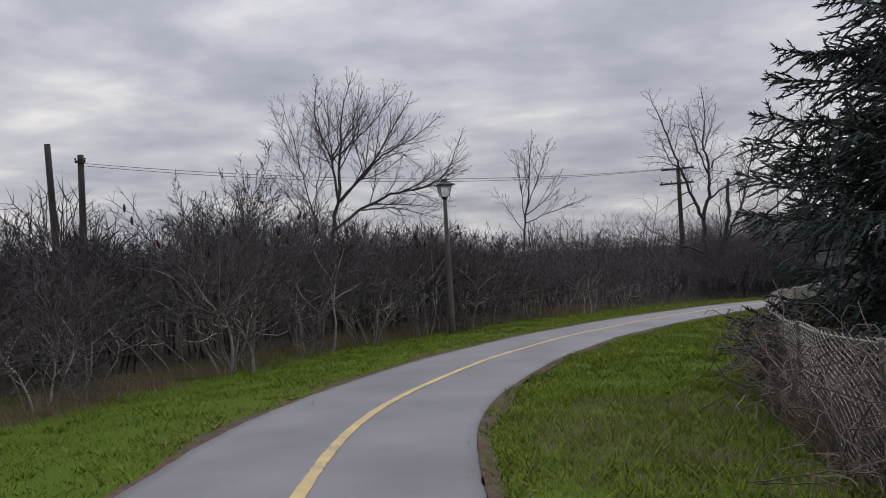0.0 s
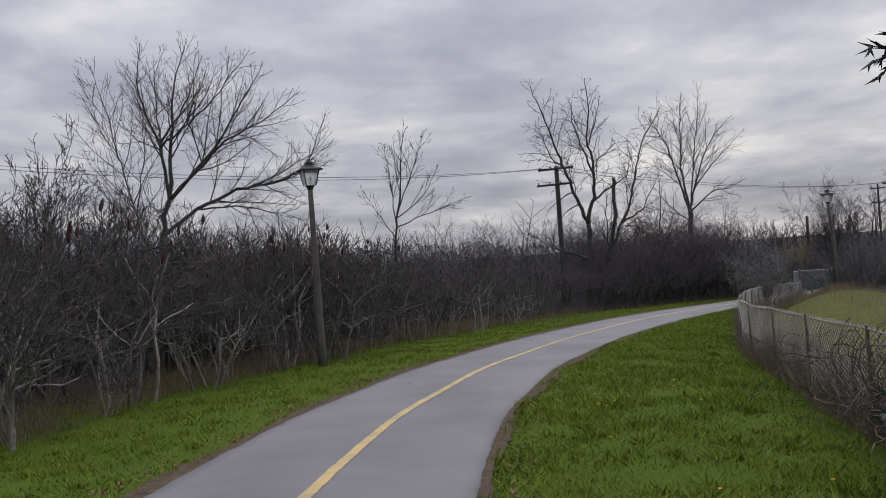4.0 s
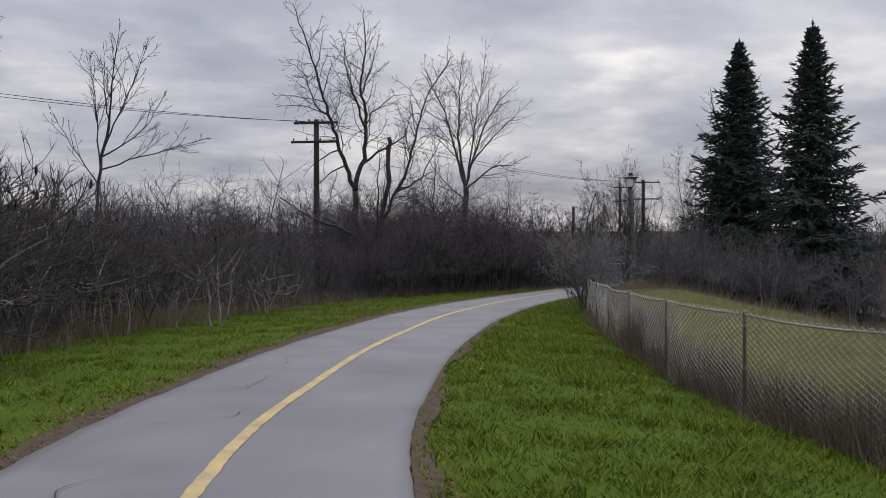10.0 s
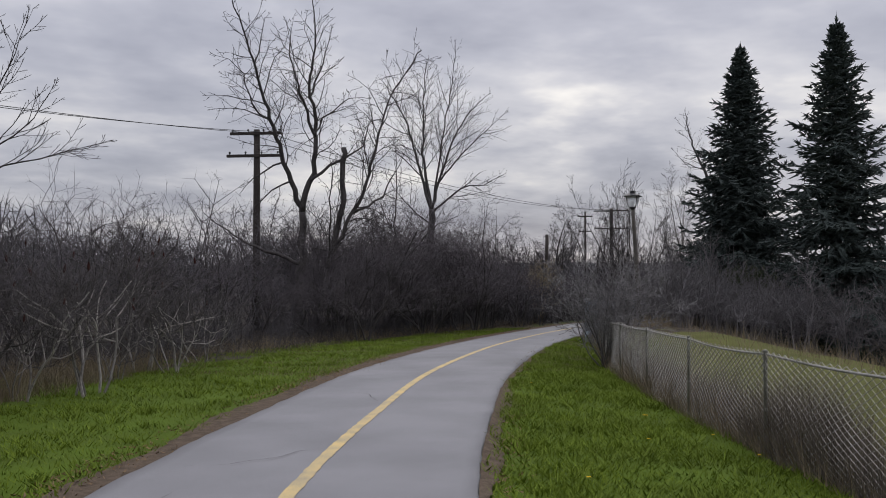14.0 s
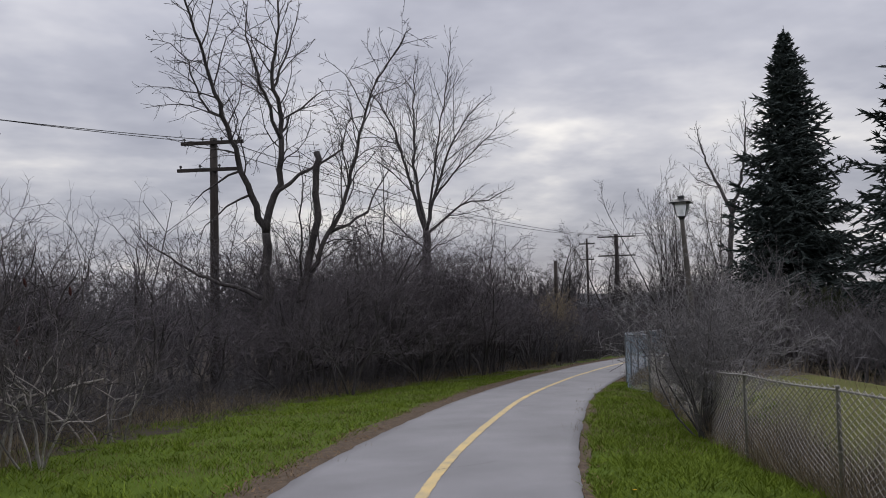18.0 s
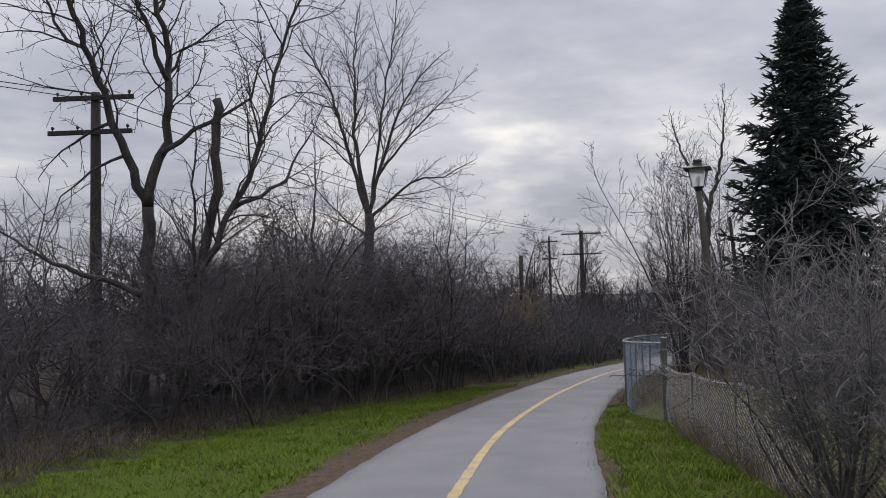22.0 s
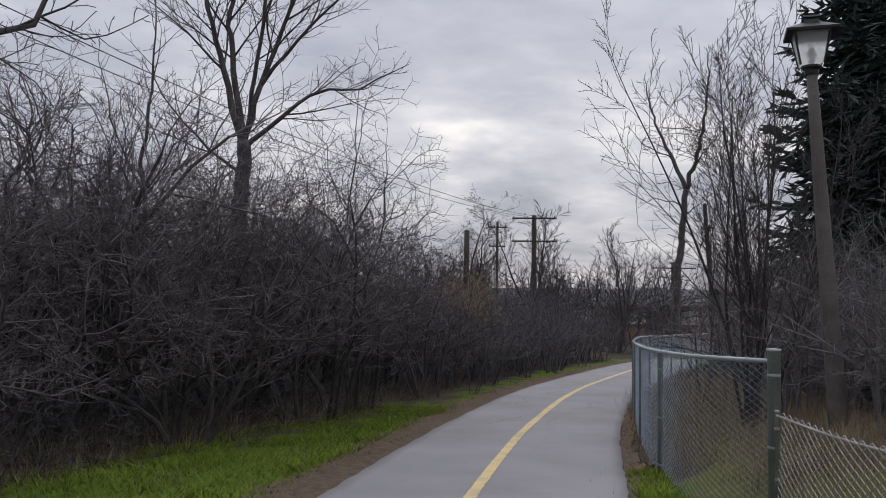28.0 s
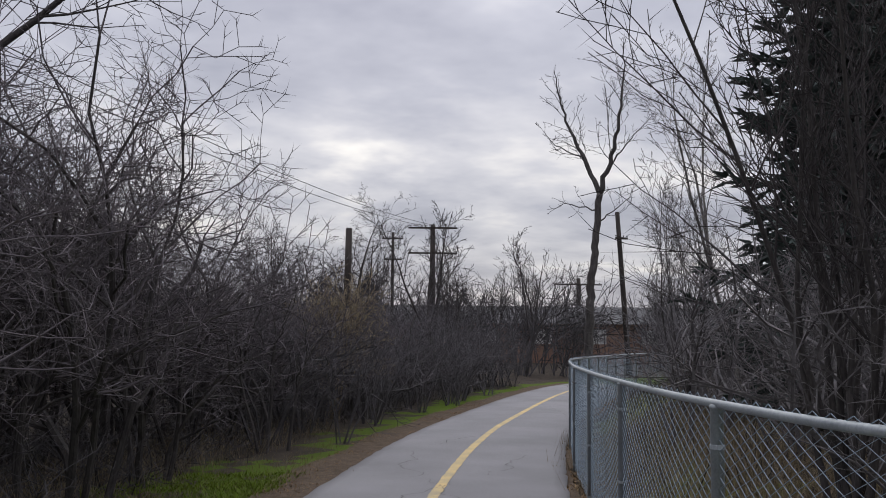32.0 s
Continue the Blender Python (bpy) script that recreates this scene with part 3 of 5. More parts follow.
def pole(x, y, top, arms=(), turn=0.0, r=0.15, lean=(0, 0), label="tall dark wooden utility pole with crossarms"):
    root = thing("utility_pole", label, "utility pole", "utility poles")
    g = gz(x, y)
    h = top - g
    mesh = Mesh()
    mesh.tube([Vector((lean[0] * t, lean[1] * t, h * t)) for t in (-0.03, 0.25, 0.5, 0.75, 1)], [r * 1.15, r, r * 0.92, r * 0.85, r * 0.78], 9, True)
    part("shaft", mesh, POLE_WOOD, root, smooth=True)
    for down, width, side in arms:
        m = pose(lean[0], lean[1], h - down, rz=turn)
        bar = Mesh()
        bar.box((-width / 2 + side, -0.20, -0.06), (width / 2 + side, -0.09, 0.06), m)
        arm = part("crossarm", bar, POLE_WOOD, root)
        for k in range(4):
            pin = Mesh()
            u = side + width * (k / 3 - 0.5) * 0.9
            pin.tube([m @ Vector((u, -0.145, z)) for z in (0.055, 0.10, 0.12, 0.17, 0.19)], [0.015, 0.02, 0.05, 0.045, 0.02], 6, True)
            part("insulator", pin, BLACK_METAL, arm)
    root.location = (x, y, g)
    return root


P1, P2 = Vector((16.15, 59.1, 6.85)), Vector((62.8, 88.8, 6.6))
pole(P1.x, P1.y, P1.z, ((0.18, 2.3, 0), (1.15, 2.4, -0.1)), -38, 0.17)
pole(P2.x, P2.y, P2.z, ((0.25, 3.4, 0), (2.0, 3.4, 0)), -44, 0.22)
pole(P2.x + 2.5, P2.y + 7, 6.7, ((0.5, 1.6, 0), (2.1, 1.4, 0)), -44, 0.13)
pole(37.7, 66.7, 2.9, (), 0, 0.13, (0.1, 0.05), "broken-off dark wooden pole among the shrubs")
pole(-17.96, 43.8, 7.7, ((0.35, 0.5, 0),), 10, 0.19, (0.1, 0), "dark wooden pole wrapped in dead vines at its top")
pole(-19.9, 45.5, 8.6, (), 0, 0.2, (-0.4, 0.1), "leaning bare wooden pole")
pole(66.0, 75.0, 6.6, ((1.6, 0.8, 0.2),), -30, 0.17, (-0.9, 0.2), "leaning wooden pole with a small transformer arm")
pole(88, 95, 4.0, ((0.6, 4.5, 0), (2.8, 4.8, 0)), -35, 0.25)


def cable(a, b, sag, r=0.011):
    mesh = Mesh()
    n = 24
    mesh.tube([a.lerp(b, i / n) - Vector((0, 0, sag * 4 * (i / n) * (1 - i / n))) for i in range(n + 1)], [r] * (n + 1), 4)
    tagged(new("cable", mesh.data("cable", CABLE)), "thin black overhead cable between wooden poles", "cable", "overhead cables")


for k, (dx, dz) in enumerate(((-0.8, -0.08), (0.5, -0.12))):
    o = Vector((dx * 0.6, -dx * 0.6, dz))
    far_left = Vector((-17.96, 43.8, 7.3)) + Vector((0, 0, -0.12 * k))
    cable(far_left, P1 + o, 0.75 + 0.14 * k, 0.012)
    cable(P1 + o, P2 + o, 0.9, 0.015)

# ---- bare trees and shrubs ----


def grow(wood, twig, p, d, length, r, lv, P, rs):
    """One limb and, from it, its branches. Deeper levels go into the twig mesh."""
    n = P["segs"][lv]
    pts, rad = [p.copy()], [r]
    dirs = []
    d = d.normalized()
    for i in range(n):
        bend = P["bend"][lv]
        d = d + Vector((rs.gauss(0, bend), rs.gauss(0, bend), rs.gauss(0, bend * 0.7) + P["up"][lv]))
        d.normalize()
        p = p + d * (length / n)
        pts.append(p.copy())
        dirs.append(d.copy())
        rad.append(max(r * (1 - (1 - P["taper"]) * (i + 1) / n), P["min_r"]))
    mesh = wood if lv < P["twig_level"] else twig
    if n == 1:
        mesh.spike(pts[0], pts[1], r)
        return
    mesh.tube(pts, rad, P["sides"][lv])
    if lv + 1 >= len(P["segs"]):
        return
    kids = P["kids"][lv]
    base_t = P["from"][lv]
    for k in range(kids):
        t = base_t + (1 - base_t) * (k + rs.random()) / kids
        x = t * n
        i = min(int(x), n - 1)
        q = pts[i].lerp(pts[i + 1], x - i)
        rr = rad[i] + (rad[i + 1] - rad[i]) * (x - i)
        ax = dirs[i]
        side = ax.orthogonal().normalized()
        side = Matrix.Rotation(rs.uniform(0, 2 * math.pi), 3, ax) @ side
        ang = radians(rs.gauss(P["angle"][lv], 9))
        cd = ax * math.cos(ang) + side * math.sin(ang)
        ln = length * P["ratio"][lv] * (1.15 - 0.6 * t) * rs.uniform(0.65, 1.2)
        grow(wood, twig, q, cd, ln, max(rr * P["thin"], P["min_r"]), lv + 1, P, rs)
    return pts


TREE = dict(segs=(7, 6, 4, 3, 1), bend=(0.10, 0.16, 0.2, 0.24, 0.25), up=(0.10, 0.09, 0.08, 0.06, 0.04), taper=0.35, sides=(8, 6, 4, 3, 3), twig_level=3, kids=(6, 6, 6, 4), angle=(42, 45, 45, 45), ratio=(0.62, 0.58, 0.5, 0.5), thin=0.52, min_r=0.0045)
TREE["from"] = (0.25, 0.2, 0.15, 0.1)


def tree(name, x, y, label, stems, P, seed, mats=(BARK, TWIG_DARK), category="tree", group=""):
    """A tree or big shrub: stems are (height of start, lean x, lean y, length, radius)."""
    rs = random.Random(seed)
    root = thing(name, label, category, group)
    wood, twig = Mesh(), Mesh()
    trunk = None
    for z0, lx, ly, ln, r in stems:
        foot = Vector((rs.uniform(-0.12, 0.12), rs.uniform(-0.12, 0.12), z0))
        if trunk and z0 > 0.3:
            over = [(a, b) for a, b in zip(trunk, trunk[1:]) if a.z <= z0 <= b.z]
            foot = over[0][0].lerp(over[0][1], (z0 - over[0][0].z) / max(0.01, over[0][1].z - over[0][0].z)) if over else trunk[-1].copy()
        made = grow(wood, twig, foot, Vector((lx, ly, 1)), ln, r, 0, P, rs)
        trunk = trunk or made
    part("trunk", wood, mats[0], root, smooth=True)
    part("crown", twig, mats[1], root)
    root.location = (x, y, gz(x, y) - 0.05)
    return root


def params(base, **kw):
    q = dict(base)
    q.update(kw)
    return q


# the large trees behind the thicket; stems are given across the view (side) and away from it (deep)
SIDE, DEEP = Vector((0.84, -0.54, 0)), Vector((0.54, 0.84, 0))


def fan(*stems, size=1.0):
    """Stems as (height of start, lean to the side, lean away, length, radius)."""
    return [(z, (SIDE * a + DEEP * b).x, (SIDE * a + DEEP * b).y, ln * size, r) for z, a, b, ln, r in stems]


def smooth_limb(knots, rs, step, rough):
    """A limb through a few knots, with small uneven bends."""
    n = len(knots)
    out = []
    for i in range(n - 1):
        p0, p1, p2, p3 = knots[max(i - 1, 0)], knots[i], knots[i + 1], knots[min(i + 2, n - 1)]
        m = max(2, int((p2 - p1).length / step))
        for j in range(m):
            u = j / m
            q = 0.5 * (2 * p1 + (p2 - p0) * u + (2 * p0 - 5 * p1 + 4 * p2 - p3) * u * u + (3 * p1 - p0 - 3 * p2 + p3) * u ** 3)
            out.append(q + Vector((rs.gauss(0, rough), rs.gauss(0, rough), rs.gauss(0, rough))) * (1 if out else 0))
    out.append(knots[-1])
    return out


def twigs_of(wood, twig, pts, rad, length, lv, P, rs):
    """Side branches along a limb: long ones low on it, short ones near its tip, each with twigs of its own."""
    n = len(pts) - 1
    kids = max(2, int(length * P["dense"][lv]))
    turn = rs.uniform(0, 6.28)
    for k in range(kids):
        t = P["clear"][lv] + (1 - P["clear"][lv]) * (k + rs.random()) / kids
        i = min(int(t * n), n - 1)
        q = pts[i].lerp(pts[i + 1], t * n - i)
        ax = (pts[i + 1] - pts[i]).normalized()
        turn += 2.4 + rs.uniform(-0.5, 0.5)
        out = Matrix.Rotation(turn, 3, ax) @ ax.orthogonal().normalized()
        an = radians(rs.gauss(P["angle"][lv], 9))
        d = ax * math.cos(an) + out * math.sin(an)
        ln = min(P["longest"][lv], length * (0.06 + P["reach"] * (1 - t))) * rs.uniform(0.55, 1.2)
        r = max(P["min_r"], min(rad[i] * 0.55, 0.009 * ln + 0.003))
        if lv == 2:
            d.z += P["up"][3]
            twig.spike(q, q + d.normalized() * ln, r)
            continue
        m = 5 if lv == 0 else 3
        line, p = [q], q
        for _ in range(m):
            b = P["bend"]
            d = (d + Vector((rs.gauss(0, b), rs.gauss(0, b), rs.gauss(0, b) + P["up"][lv + 1]))).normalized()
            p = p + d * (ln / m)
            line.append(p)
        rr = [max(P["min_r"], r * (1 - 0.8 * j / m)) for j in range(m + 1)]
        (wood if lv == 0 else twig).tube(line, rr, 4 if lv == 0 else 3)
        twigs_of(wood, twig, line, rr, ln, lv + 1, P, rs)


def limbed_tree(name, x, y, label, across, limbs, P, seed, mats=(BARK, TWIG_DARK), group="bare trees"):
    """A tree of main limbs: each a base radius and knots (metres across, height in the world); later limbs spring from earlier ones."""
    rs = random.Random(seed)
    root = thing(name, label, "tree", group)
    side = Vector((across[0], across[1], 0))
    deep = Vector((-across[1], across[0], 0))
    g = gz(x, y) - 0.1
    wood, twig = Mesh(), Mesh()
    grown_pts = []
    for r, *knots in limbs:
        lean = rs.uniform(-0.3, 0.3) if grown_pts else 0.0
        pts = [side * s + Vector((0, 0, max(z - g, 0))) for s, z in knots]
        run = 0.0
        for i in range(1, len(pts)):
            run += (pts[i] - pts[i - 1]).length
            pts[i] += deep * lean * run
        near = min(grown_pts, key=lambda q: (q - pts[0]).length) if grown_pts else pts[0]
        if grown_pts and (near - pts[0]).length < 0.9:
            off = near - pts[0]
            pts = [q + off * (1 - i / (len(pts) - 1)) for i, q in enumerate(pts)]
        line = smooth_limb(pts, rs, 0.32, P["rough"])
        n = len(line) - 1
        end = P["blunt"] if r < 0 else (0.62 if not grown_pts else 0.10)
        r = abs(r)
        rad = [max(P["min_r"], r * (1 - (1 - end) * (j / n) ** 0.85)) for j in range(n + 1)]
        wood.tube(line, [q * P["stout"] for q in rad], 8 if r > 0.06 else 6, True)
        if end < 0.5:
            length = sum((b - a).length for a, b in zip(line, line[1:]))
            twigs_of(wood, twig, line, rad, length, 0, P, rs)
            grown_pts += line[: int(n * 0.8)]
        else:
            grown_pts += line[n // 3:]
    part("trunk", wood, mats[0], root, smooth=True)
    part("crown", twig, mats[1], root)
    root.location = (x, y, g)
    return root


ASH = dict(dense=(3.6, 5.2, 7.5), clear=(0.22, 0.12, 0.08), angle=(36, 40, 42), longest=(2.6, 1.1, 0.5), reach=0.62, up=(0, 0.06, 0.05, 0.25), bend=0.11, rough=0.025, min_r=0.0046, blunt=0.85, stout=0.82)
limbed_tree("bare_tree", -4.0, 37.5, "wide spreading bare tree with fine upturned twigs", (0.99, 0.13), (
    (0.15, (-0.8, -0.9), (-0.72, 1.4), (-0.64, 3.2), (-0.35, 4.2)),
    (0.10, (-0.35, 4.2), (-0.19, 6.0), (0.0, 8.0), (0.54, 9.9)),
    (0.085, (-0.40, 4.1), (-0.61, 5.9), (-1.12, 7.7), (-1.0, 9.5)),
    (0.05, (-0.30, 5.6), (-0.50, 8.1), (-0.2, 9.6)),
    (0.06, (-0.19, 6.2), (0.5, 7.5), (1.09, 9.3)),
    (0.06, (-0.18, 6.1), (1.2, 7.3), (2.55, 9.1)),
    (0.085, (-0.35, 4.2), (1.0, 5.6), (2.2, 7.4), (2.9, 8.5)),
    (0.085, (-0.36, 4.1), (1.6, 5.96), (2.8, 6.6), (4.0, 7.5)),
    (0.10, (-0.64, 3.0), (0.55, 3.9), (2.0, 4.5), (4.2, 5.1), (5.2, 6.9)),
    (0.045, (0.60, 3.9), (2.2, 3.9), (3.6, 3.6), (4.6, 4.2)),
    (0.06, (-0.74, 1.2), (-1.3, 3.2), (-1.9, 6.0), (-2.45, 8.3)),
    (0.035, (-1.40, 3.8), (-1.05, 6.0), (-1.2, 8.0)),
    (0.03, (-0.60, 5.8), (-1.3, 6.2), (-2.1, 7.1))), ASH, 11)
limbed_tree("bare_tree", 4.9, 48.0, "slender bare tree with upright twigs", (0.99, -0.13), (
    (0.09, (-0.5, -1.2), (-0.4, 2.7), (-0.03, 4.9)),
    (0.05, (-0.03, 4.8), (0.1, 6.4), (0.35, 8.0)),
    (0.045, (-0.3, 3.4), (-0.5, 5.5), (-0.68, 7.3)),
    (0.045, (-0.2, 4.0), (0.6, 5.8), (1.3, 7.6)),
    (0.04, (-0.2, 3.7), (1.1, 4.7), (1.9, 6.1)),
    (0.04, (-0.35, 3.1), (1.4, 3.8), (3.3, 4.5)),
    (0.035, (-0.4, 2.7), (-1.2, 4.0), (-1.9, 5.2)),
    (0.035, (-0.05, 4.6), (-0.2, 6.3), (-0.1, 7.7))), params(ASH, angle=(30, 34, 38), longest=(2.0, 0.9, 0.45), min_r=0.0065, dense=(2.8, 3.8, 5.0)), 12)
DEAD = params(ASH, dense=(3.4, 4.2, 5.5), angle=(46, 46, 44), longest=(2.3, 1.1, 0.5), reach=0.55, up=(0, 0.03, -0.02, -0.1), bend=0.2, rough=0.045, min_r=0.0062, stout=1.0)
limbed_tree("dead_tree", 15.7, 53.2, "tall gnarled dead tree with several dark limbs", (0.94, -0.34), (
    (0.21, (0.0, -2.0), (0.15, 1.0), (0.2, 2.95)),
    (0.12, (0.2, 2.9), (-0.45, 4.7), (-1.0, 6.3), (-1.6, 8.3), (-2.5, 10.8)),
    (0.045, (-1.0, 6.2), (-1.7, 6.9), (-2.2, 8.3), (-3.1, 8.6)),
    (0.13, (0.22, 2.9), (0.6, 4.4), (0.75, 5.6), (0.45, 7.5), (0.6, 9.0), (0.55, 10.9)),
    (0.07, (0.72, 5.5), (0.2, 6.8), (-0.25, 8.5), (-0.3, 9.8)),
    (0.05, (0.55, 7.2), (1.0, 8.6), (1.3, 10.0)),
    (0.045, (0.75, 5.7), (1.3, 6.6), (2.0, 7.2), (2.8, 7.3)),
    (0.13, (0.4, -1.9), (1.25, 1.1), (2.0, 2.9), (2.5, 4.0), (2.95, 5.8), (3.45, 7.4), (4.5, 8.9)),
    (0.06, (2.1, 3.1), (3.0, 3.5), (3.6, 4.3), (4.2, 5.5)),
    (-0.12, (1.1, 0.8), (1.5, 2.3), (1.68, 4.0), (1.7, 5.35)),
    (0.075, (0.55, 3.9), (1.6, 4.8), (2.5, 5.4), (2.75, 6.8)),
    (0.05, (1.15, 0.9), (1.25, 3.0), (1.15, 5.3)),
    (0.085, (0.1, 1.0), (-1.2, 1.5), (-2.1, 1.9), (-3.4, 2.9)),
    (0.045, (-0.5, 4.7), (-1.3, 4.4), (-2.1, 3.6)),
    (0.04, (-0.2, 4.0), (-1.2, 3.4), (-1.9, 2.4))), DEAD, 13)
limbed_tree("bare_tree", 24.3, 58.0, "tall bare tree with rising limbs and fine twigs", (0.88, -0.47), (
    (0.30, (0.0, -2.3), (-0.05, 1.0), (0.0, 3.6)),
    (0.11, (0.0, 3.5), (-0.6, 5.6), (-1.3, 8.0), (-2.4, 9.9)),
    (0.11, (0.0, 3.6), (-0.4, 6.0), (-0.35, 8.6), (-0.2, 11.1)),
    (0.10, (0.05, 3.6), (0.8, 6.2), (1.6, 8.0), (2.9, 9.3)),
    (0.08, (0.03, 3.3), (1.4, 4.5), (2.4, 4.7), (3.4, 5.2)),
    (0.06, (0.4, 4.9), (1.8, 6.6), (2.7, 7.4), (3.5, 8.1)),
    (0.075, (0.05, 3.8), (0.5, 7.0), (0.9, 9.5), (1.0, 10.9)),
    (0.055, (-0.04, 2.9), (-1.3, 4.0), (-2.3, 5.5)),
    (0.04, (-0.5, 5.3), (-1.6, 6.3), (-2.8, 7.0))), params(ASH, dense=(3.3, 4.4, 6.0), longest=(2.4, 1.05, 0.5), angle=(38, 42, 44)), 14)
limbed_tree("bare_tree", 59.0, 72.6, "slim bare tree with a forked crooked trunk", (0.59, -0.81), (
    (0.27, (-0.3, -3.2), (-0.2, 1.0), (0.1, 4.0), (0.35, 6.8)),
    (0.16, (0.35, 6.7), (-0.6, 9.0), (-1.6, 11.5), (-2.1, 13.9)),
    (0.16, (0.35, 6.8), (1.1, 9.2), (1.5, 12.0), (1.6, 14.6)),
    (0.06, (0.9, 8.5), (2.2, 10.0), (3.3, 11.2)),
    (0.055, (-0.4, 8.6), (-2.0, 9.4), (-3.0, 10.6)),
    (0.05, (0.25, 6.1), (-1.5, 6.3), (-2.4, 5.8)),
    (0.05, (0.2, 5.2), (1.6, 6.4), (2.4, 7.6))), params(DEAD, dense=(2.4, 3.2, 4.0), min_r=0.010, up=(0, 0.08, 0.05, 0.1)), 15)
FINE = params(TREE, thin=0.5, taper=0.14, segs=(8, 6, 4, 3, 1), sides=(7, 4, 3, 3, 3), kids=(9, 8, 5, 4), ratio=(0.50, 0.50, 0.48, 0.45), angle=(36, 38, 40, 40), bend=(0.085, 0.11, 0.13, 0.16, 0.18), up=(0.04, 0.05, 0.05, 0.04, 0.03), min_r=0.0042)
tree("bare_tree", 47.0, 78.0, "round-crowned bare tree with curling pale twigs", fan((0, 0.0, 0, 4.5, 0.16), (1.5, 0.5, 0.1, 5.5, 0.10), (1.5, -0.4, 0.2, 5.5, 0.10), (2.0, 0.15, 0, 5.8, 0.10)),
     params(TREE, taper=0.15, kids=(8, 7, 6, 4), bend=(0.12, 0.25, 0.3, 0.3, 0.3), up=(0.1, 0.08, 0.02, -0.02, -0.04)), 16, group="bare trees")
limbed_tree("bare_tree", 21.8, 57.0, "thin young bare tree with upright twigs", (0.88, -0.47), ((0.075, (0.0, -2.2), (0.05, 1.5), (0.0, 3.0)), (0.045, (0.0, 2.9), (0.1, 4.6), (0.0, 7.0)), (0.03, (0.02, 2.2), (-0.6, 3.6), (-0.9, 5.2)), (0.03, (0.03, 1.8), (0.7, 3.2), (1.1, 4.9))), params(ASH, dense=(4.0, 4.4, 5.0), angle=(44, 42, 42), longest=(1.5, 0.8, 0.4), reach=0.35), 17)
tree("dense_bush", -8.2, 35.0, "large round bare bush with dense dark twigs", fan(*[(0, math.cos(k * 2.4) * (0.2 + 0.06 * k), math.sin(k * 2.4) * 0.4, 5.9 - 0.08 * k, 0.05) for k in range(18)]), params(FINE, kids=(8, 6, 4, 2), min_r=0.008, angle=(34, 36, 38, 40)), 18, group="bare trees", category="shrub")

# shrubs of the thicket: a few shapes, each copied many times
def fork(wood, twig, p, d, length, r, lv, P, rs):
    """A limb that zigzags, sends out side shoots and splits at its end."""
    n = P["segs"][lv]
    d = d.normalized()
    pts, rad = [p.copy()], [r]
    for i in range(n):
        b = P["bend"][lv]
        d = (d + Vector((rs.gauss(0, b), rs.gauss(0, b), rs.gauss(0, b * 0.8) + P["up"][lv]))).normalized()
        p = p + d * (length / n)
        pts.append(p.copy())
        rad.append(max(P["min_r"], r * (1 - 0.3 * (i + 1) / n)))
    mesh = wood if lv < P["twig_level"] else twig
    if lv + 1 >= len(P["segs"]):
        mesh.spike(pts[0], pts[-1], r)
        return
    mesh.tube(pts, rad, P["sides"][lv])
    shoots = [(1.0, P["angle"][lv]) for _ in range(P["split"][lv])] + [(rs.uniform(P["bare"] if lv == 0 else 0.25, 0.95), P["angle"][lv] * 1.35) for _ in range(P["side"][lv])]
    a0 = rs.uniform(0, 6.28)
    for k, (t, ang) in enumerate(shoots):
        x = t * n
        i = min(int(x), n - 1)
        q = pts[i].lerp(pts[i + 1], x - i)
        ax = (pts[i + 1] - pts[i]).normalized()
        out = Matrix.Rotation(a0 + k * 2.4 + rs.uniform(-0.4, 0.4), 3, ax) @ ax.orthogonal().normalized()
        an = radians(rs.gauss(ang, 10))
        cd = ax * math.cos(an) + out * math.sin(an)
        if cd.z < -0.15:
            cd.z *= 0.3
        fork(wood, twig, q, cd, length * P["ratio"][lv] * rs.uniform(0.78, 1.14), max(P["min_r"], rad[i] * P["thin"]), lv + 1, P, rs)


SUMAC = dict(segs=(4, 3, 2, 2, 1), bend=(0.17, 0.24, 0.24, 0.2, 0.2), up=(0.04, 0.08, 0.14, 0.16, 0.1), sides=(6, 5, 4, 3, 3), split=(2, 2, 3, 3), side=(2, 2, 1, 0), angle=(42, 40, 38, 32), ratio=(0.64, 0.66, 0.64, 0.62), thin=0.68, min_r=0.0055, twig_level=2, bare=0.62)
HAW = dict(segs=(4, 4, 3, 2, 1), bend=(0.16, 0.28, 0.30, 0.28, 0.2), up=(0.05, 0.05, 0.06, 0.06, 0.04), sides=(6, 4, 3, 3, 3), split=(2, 2, 2, 2), side=(3, 2, 2, 1), angle=(34, 40, 44, 44), ratio=(0.56, 0.62, 0.60, 0.55), thin=0.56, min_r=0.0036, twig_level=2, bare=0.4)
THORN = dict(segs=(4, 3, 3, 2, 1, 1), bend=(0.14, 0.24, 0.28, 0.28, 0.25, 0.2), up=(0.05, 0.07, 0.08, 0.07, 0.05, 0.04), sides=(7, 5, 4, 3, 3, 3), split=(2, 2, 2, 2, 2), side=(3, 3, 2, 1, 1), angle=(32, 38, 42, 44, 46), ratio=(0.60, 0.58, 0.56, 0.54, 0.55), thin=0.58, min_r=0.0030, twig_level=2, bare=0.35)
LEAN_S = params(SUMAC, segs=(2, 2, 1, 1), sides=(3, 3, 3, 3), split=(2, 3, 3), side=(2, 1, 1), ratio=(0.68, 0.68, 0.62), min_r=0.0075, twig_level=0)
LEAN_H = params(HAW, segs=(2, 2, 1, 1), sides=(3, 3, 3, 3), split=(2, 3, 2), side=(2, 2, 2), ratio=(0.66, 0.6, 0.56), min_r=0.0065, twig_level=0)
LOOKS = {"sumac": [], "buckthorn": [], "hawthorn": []}


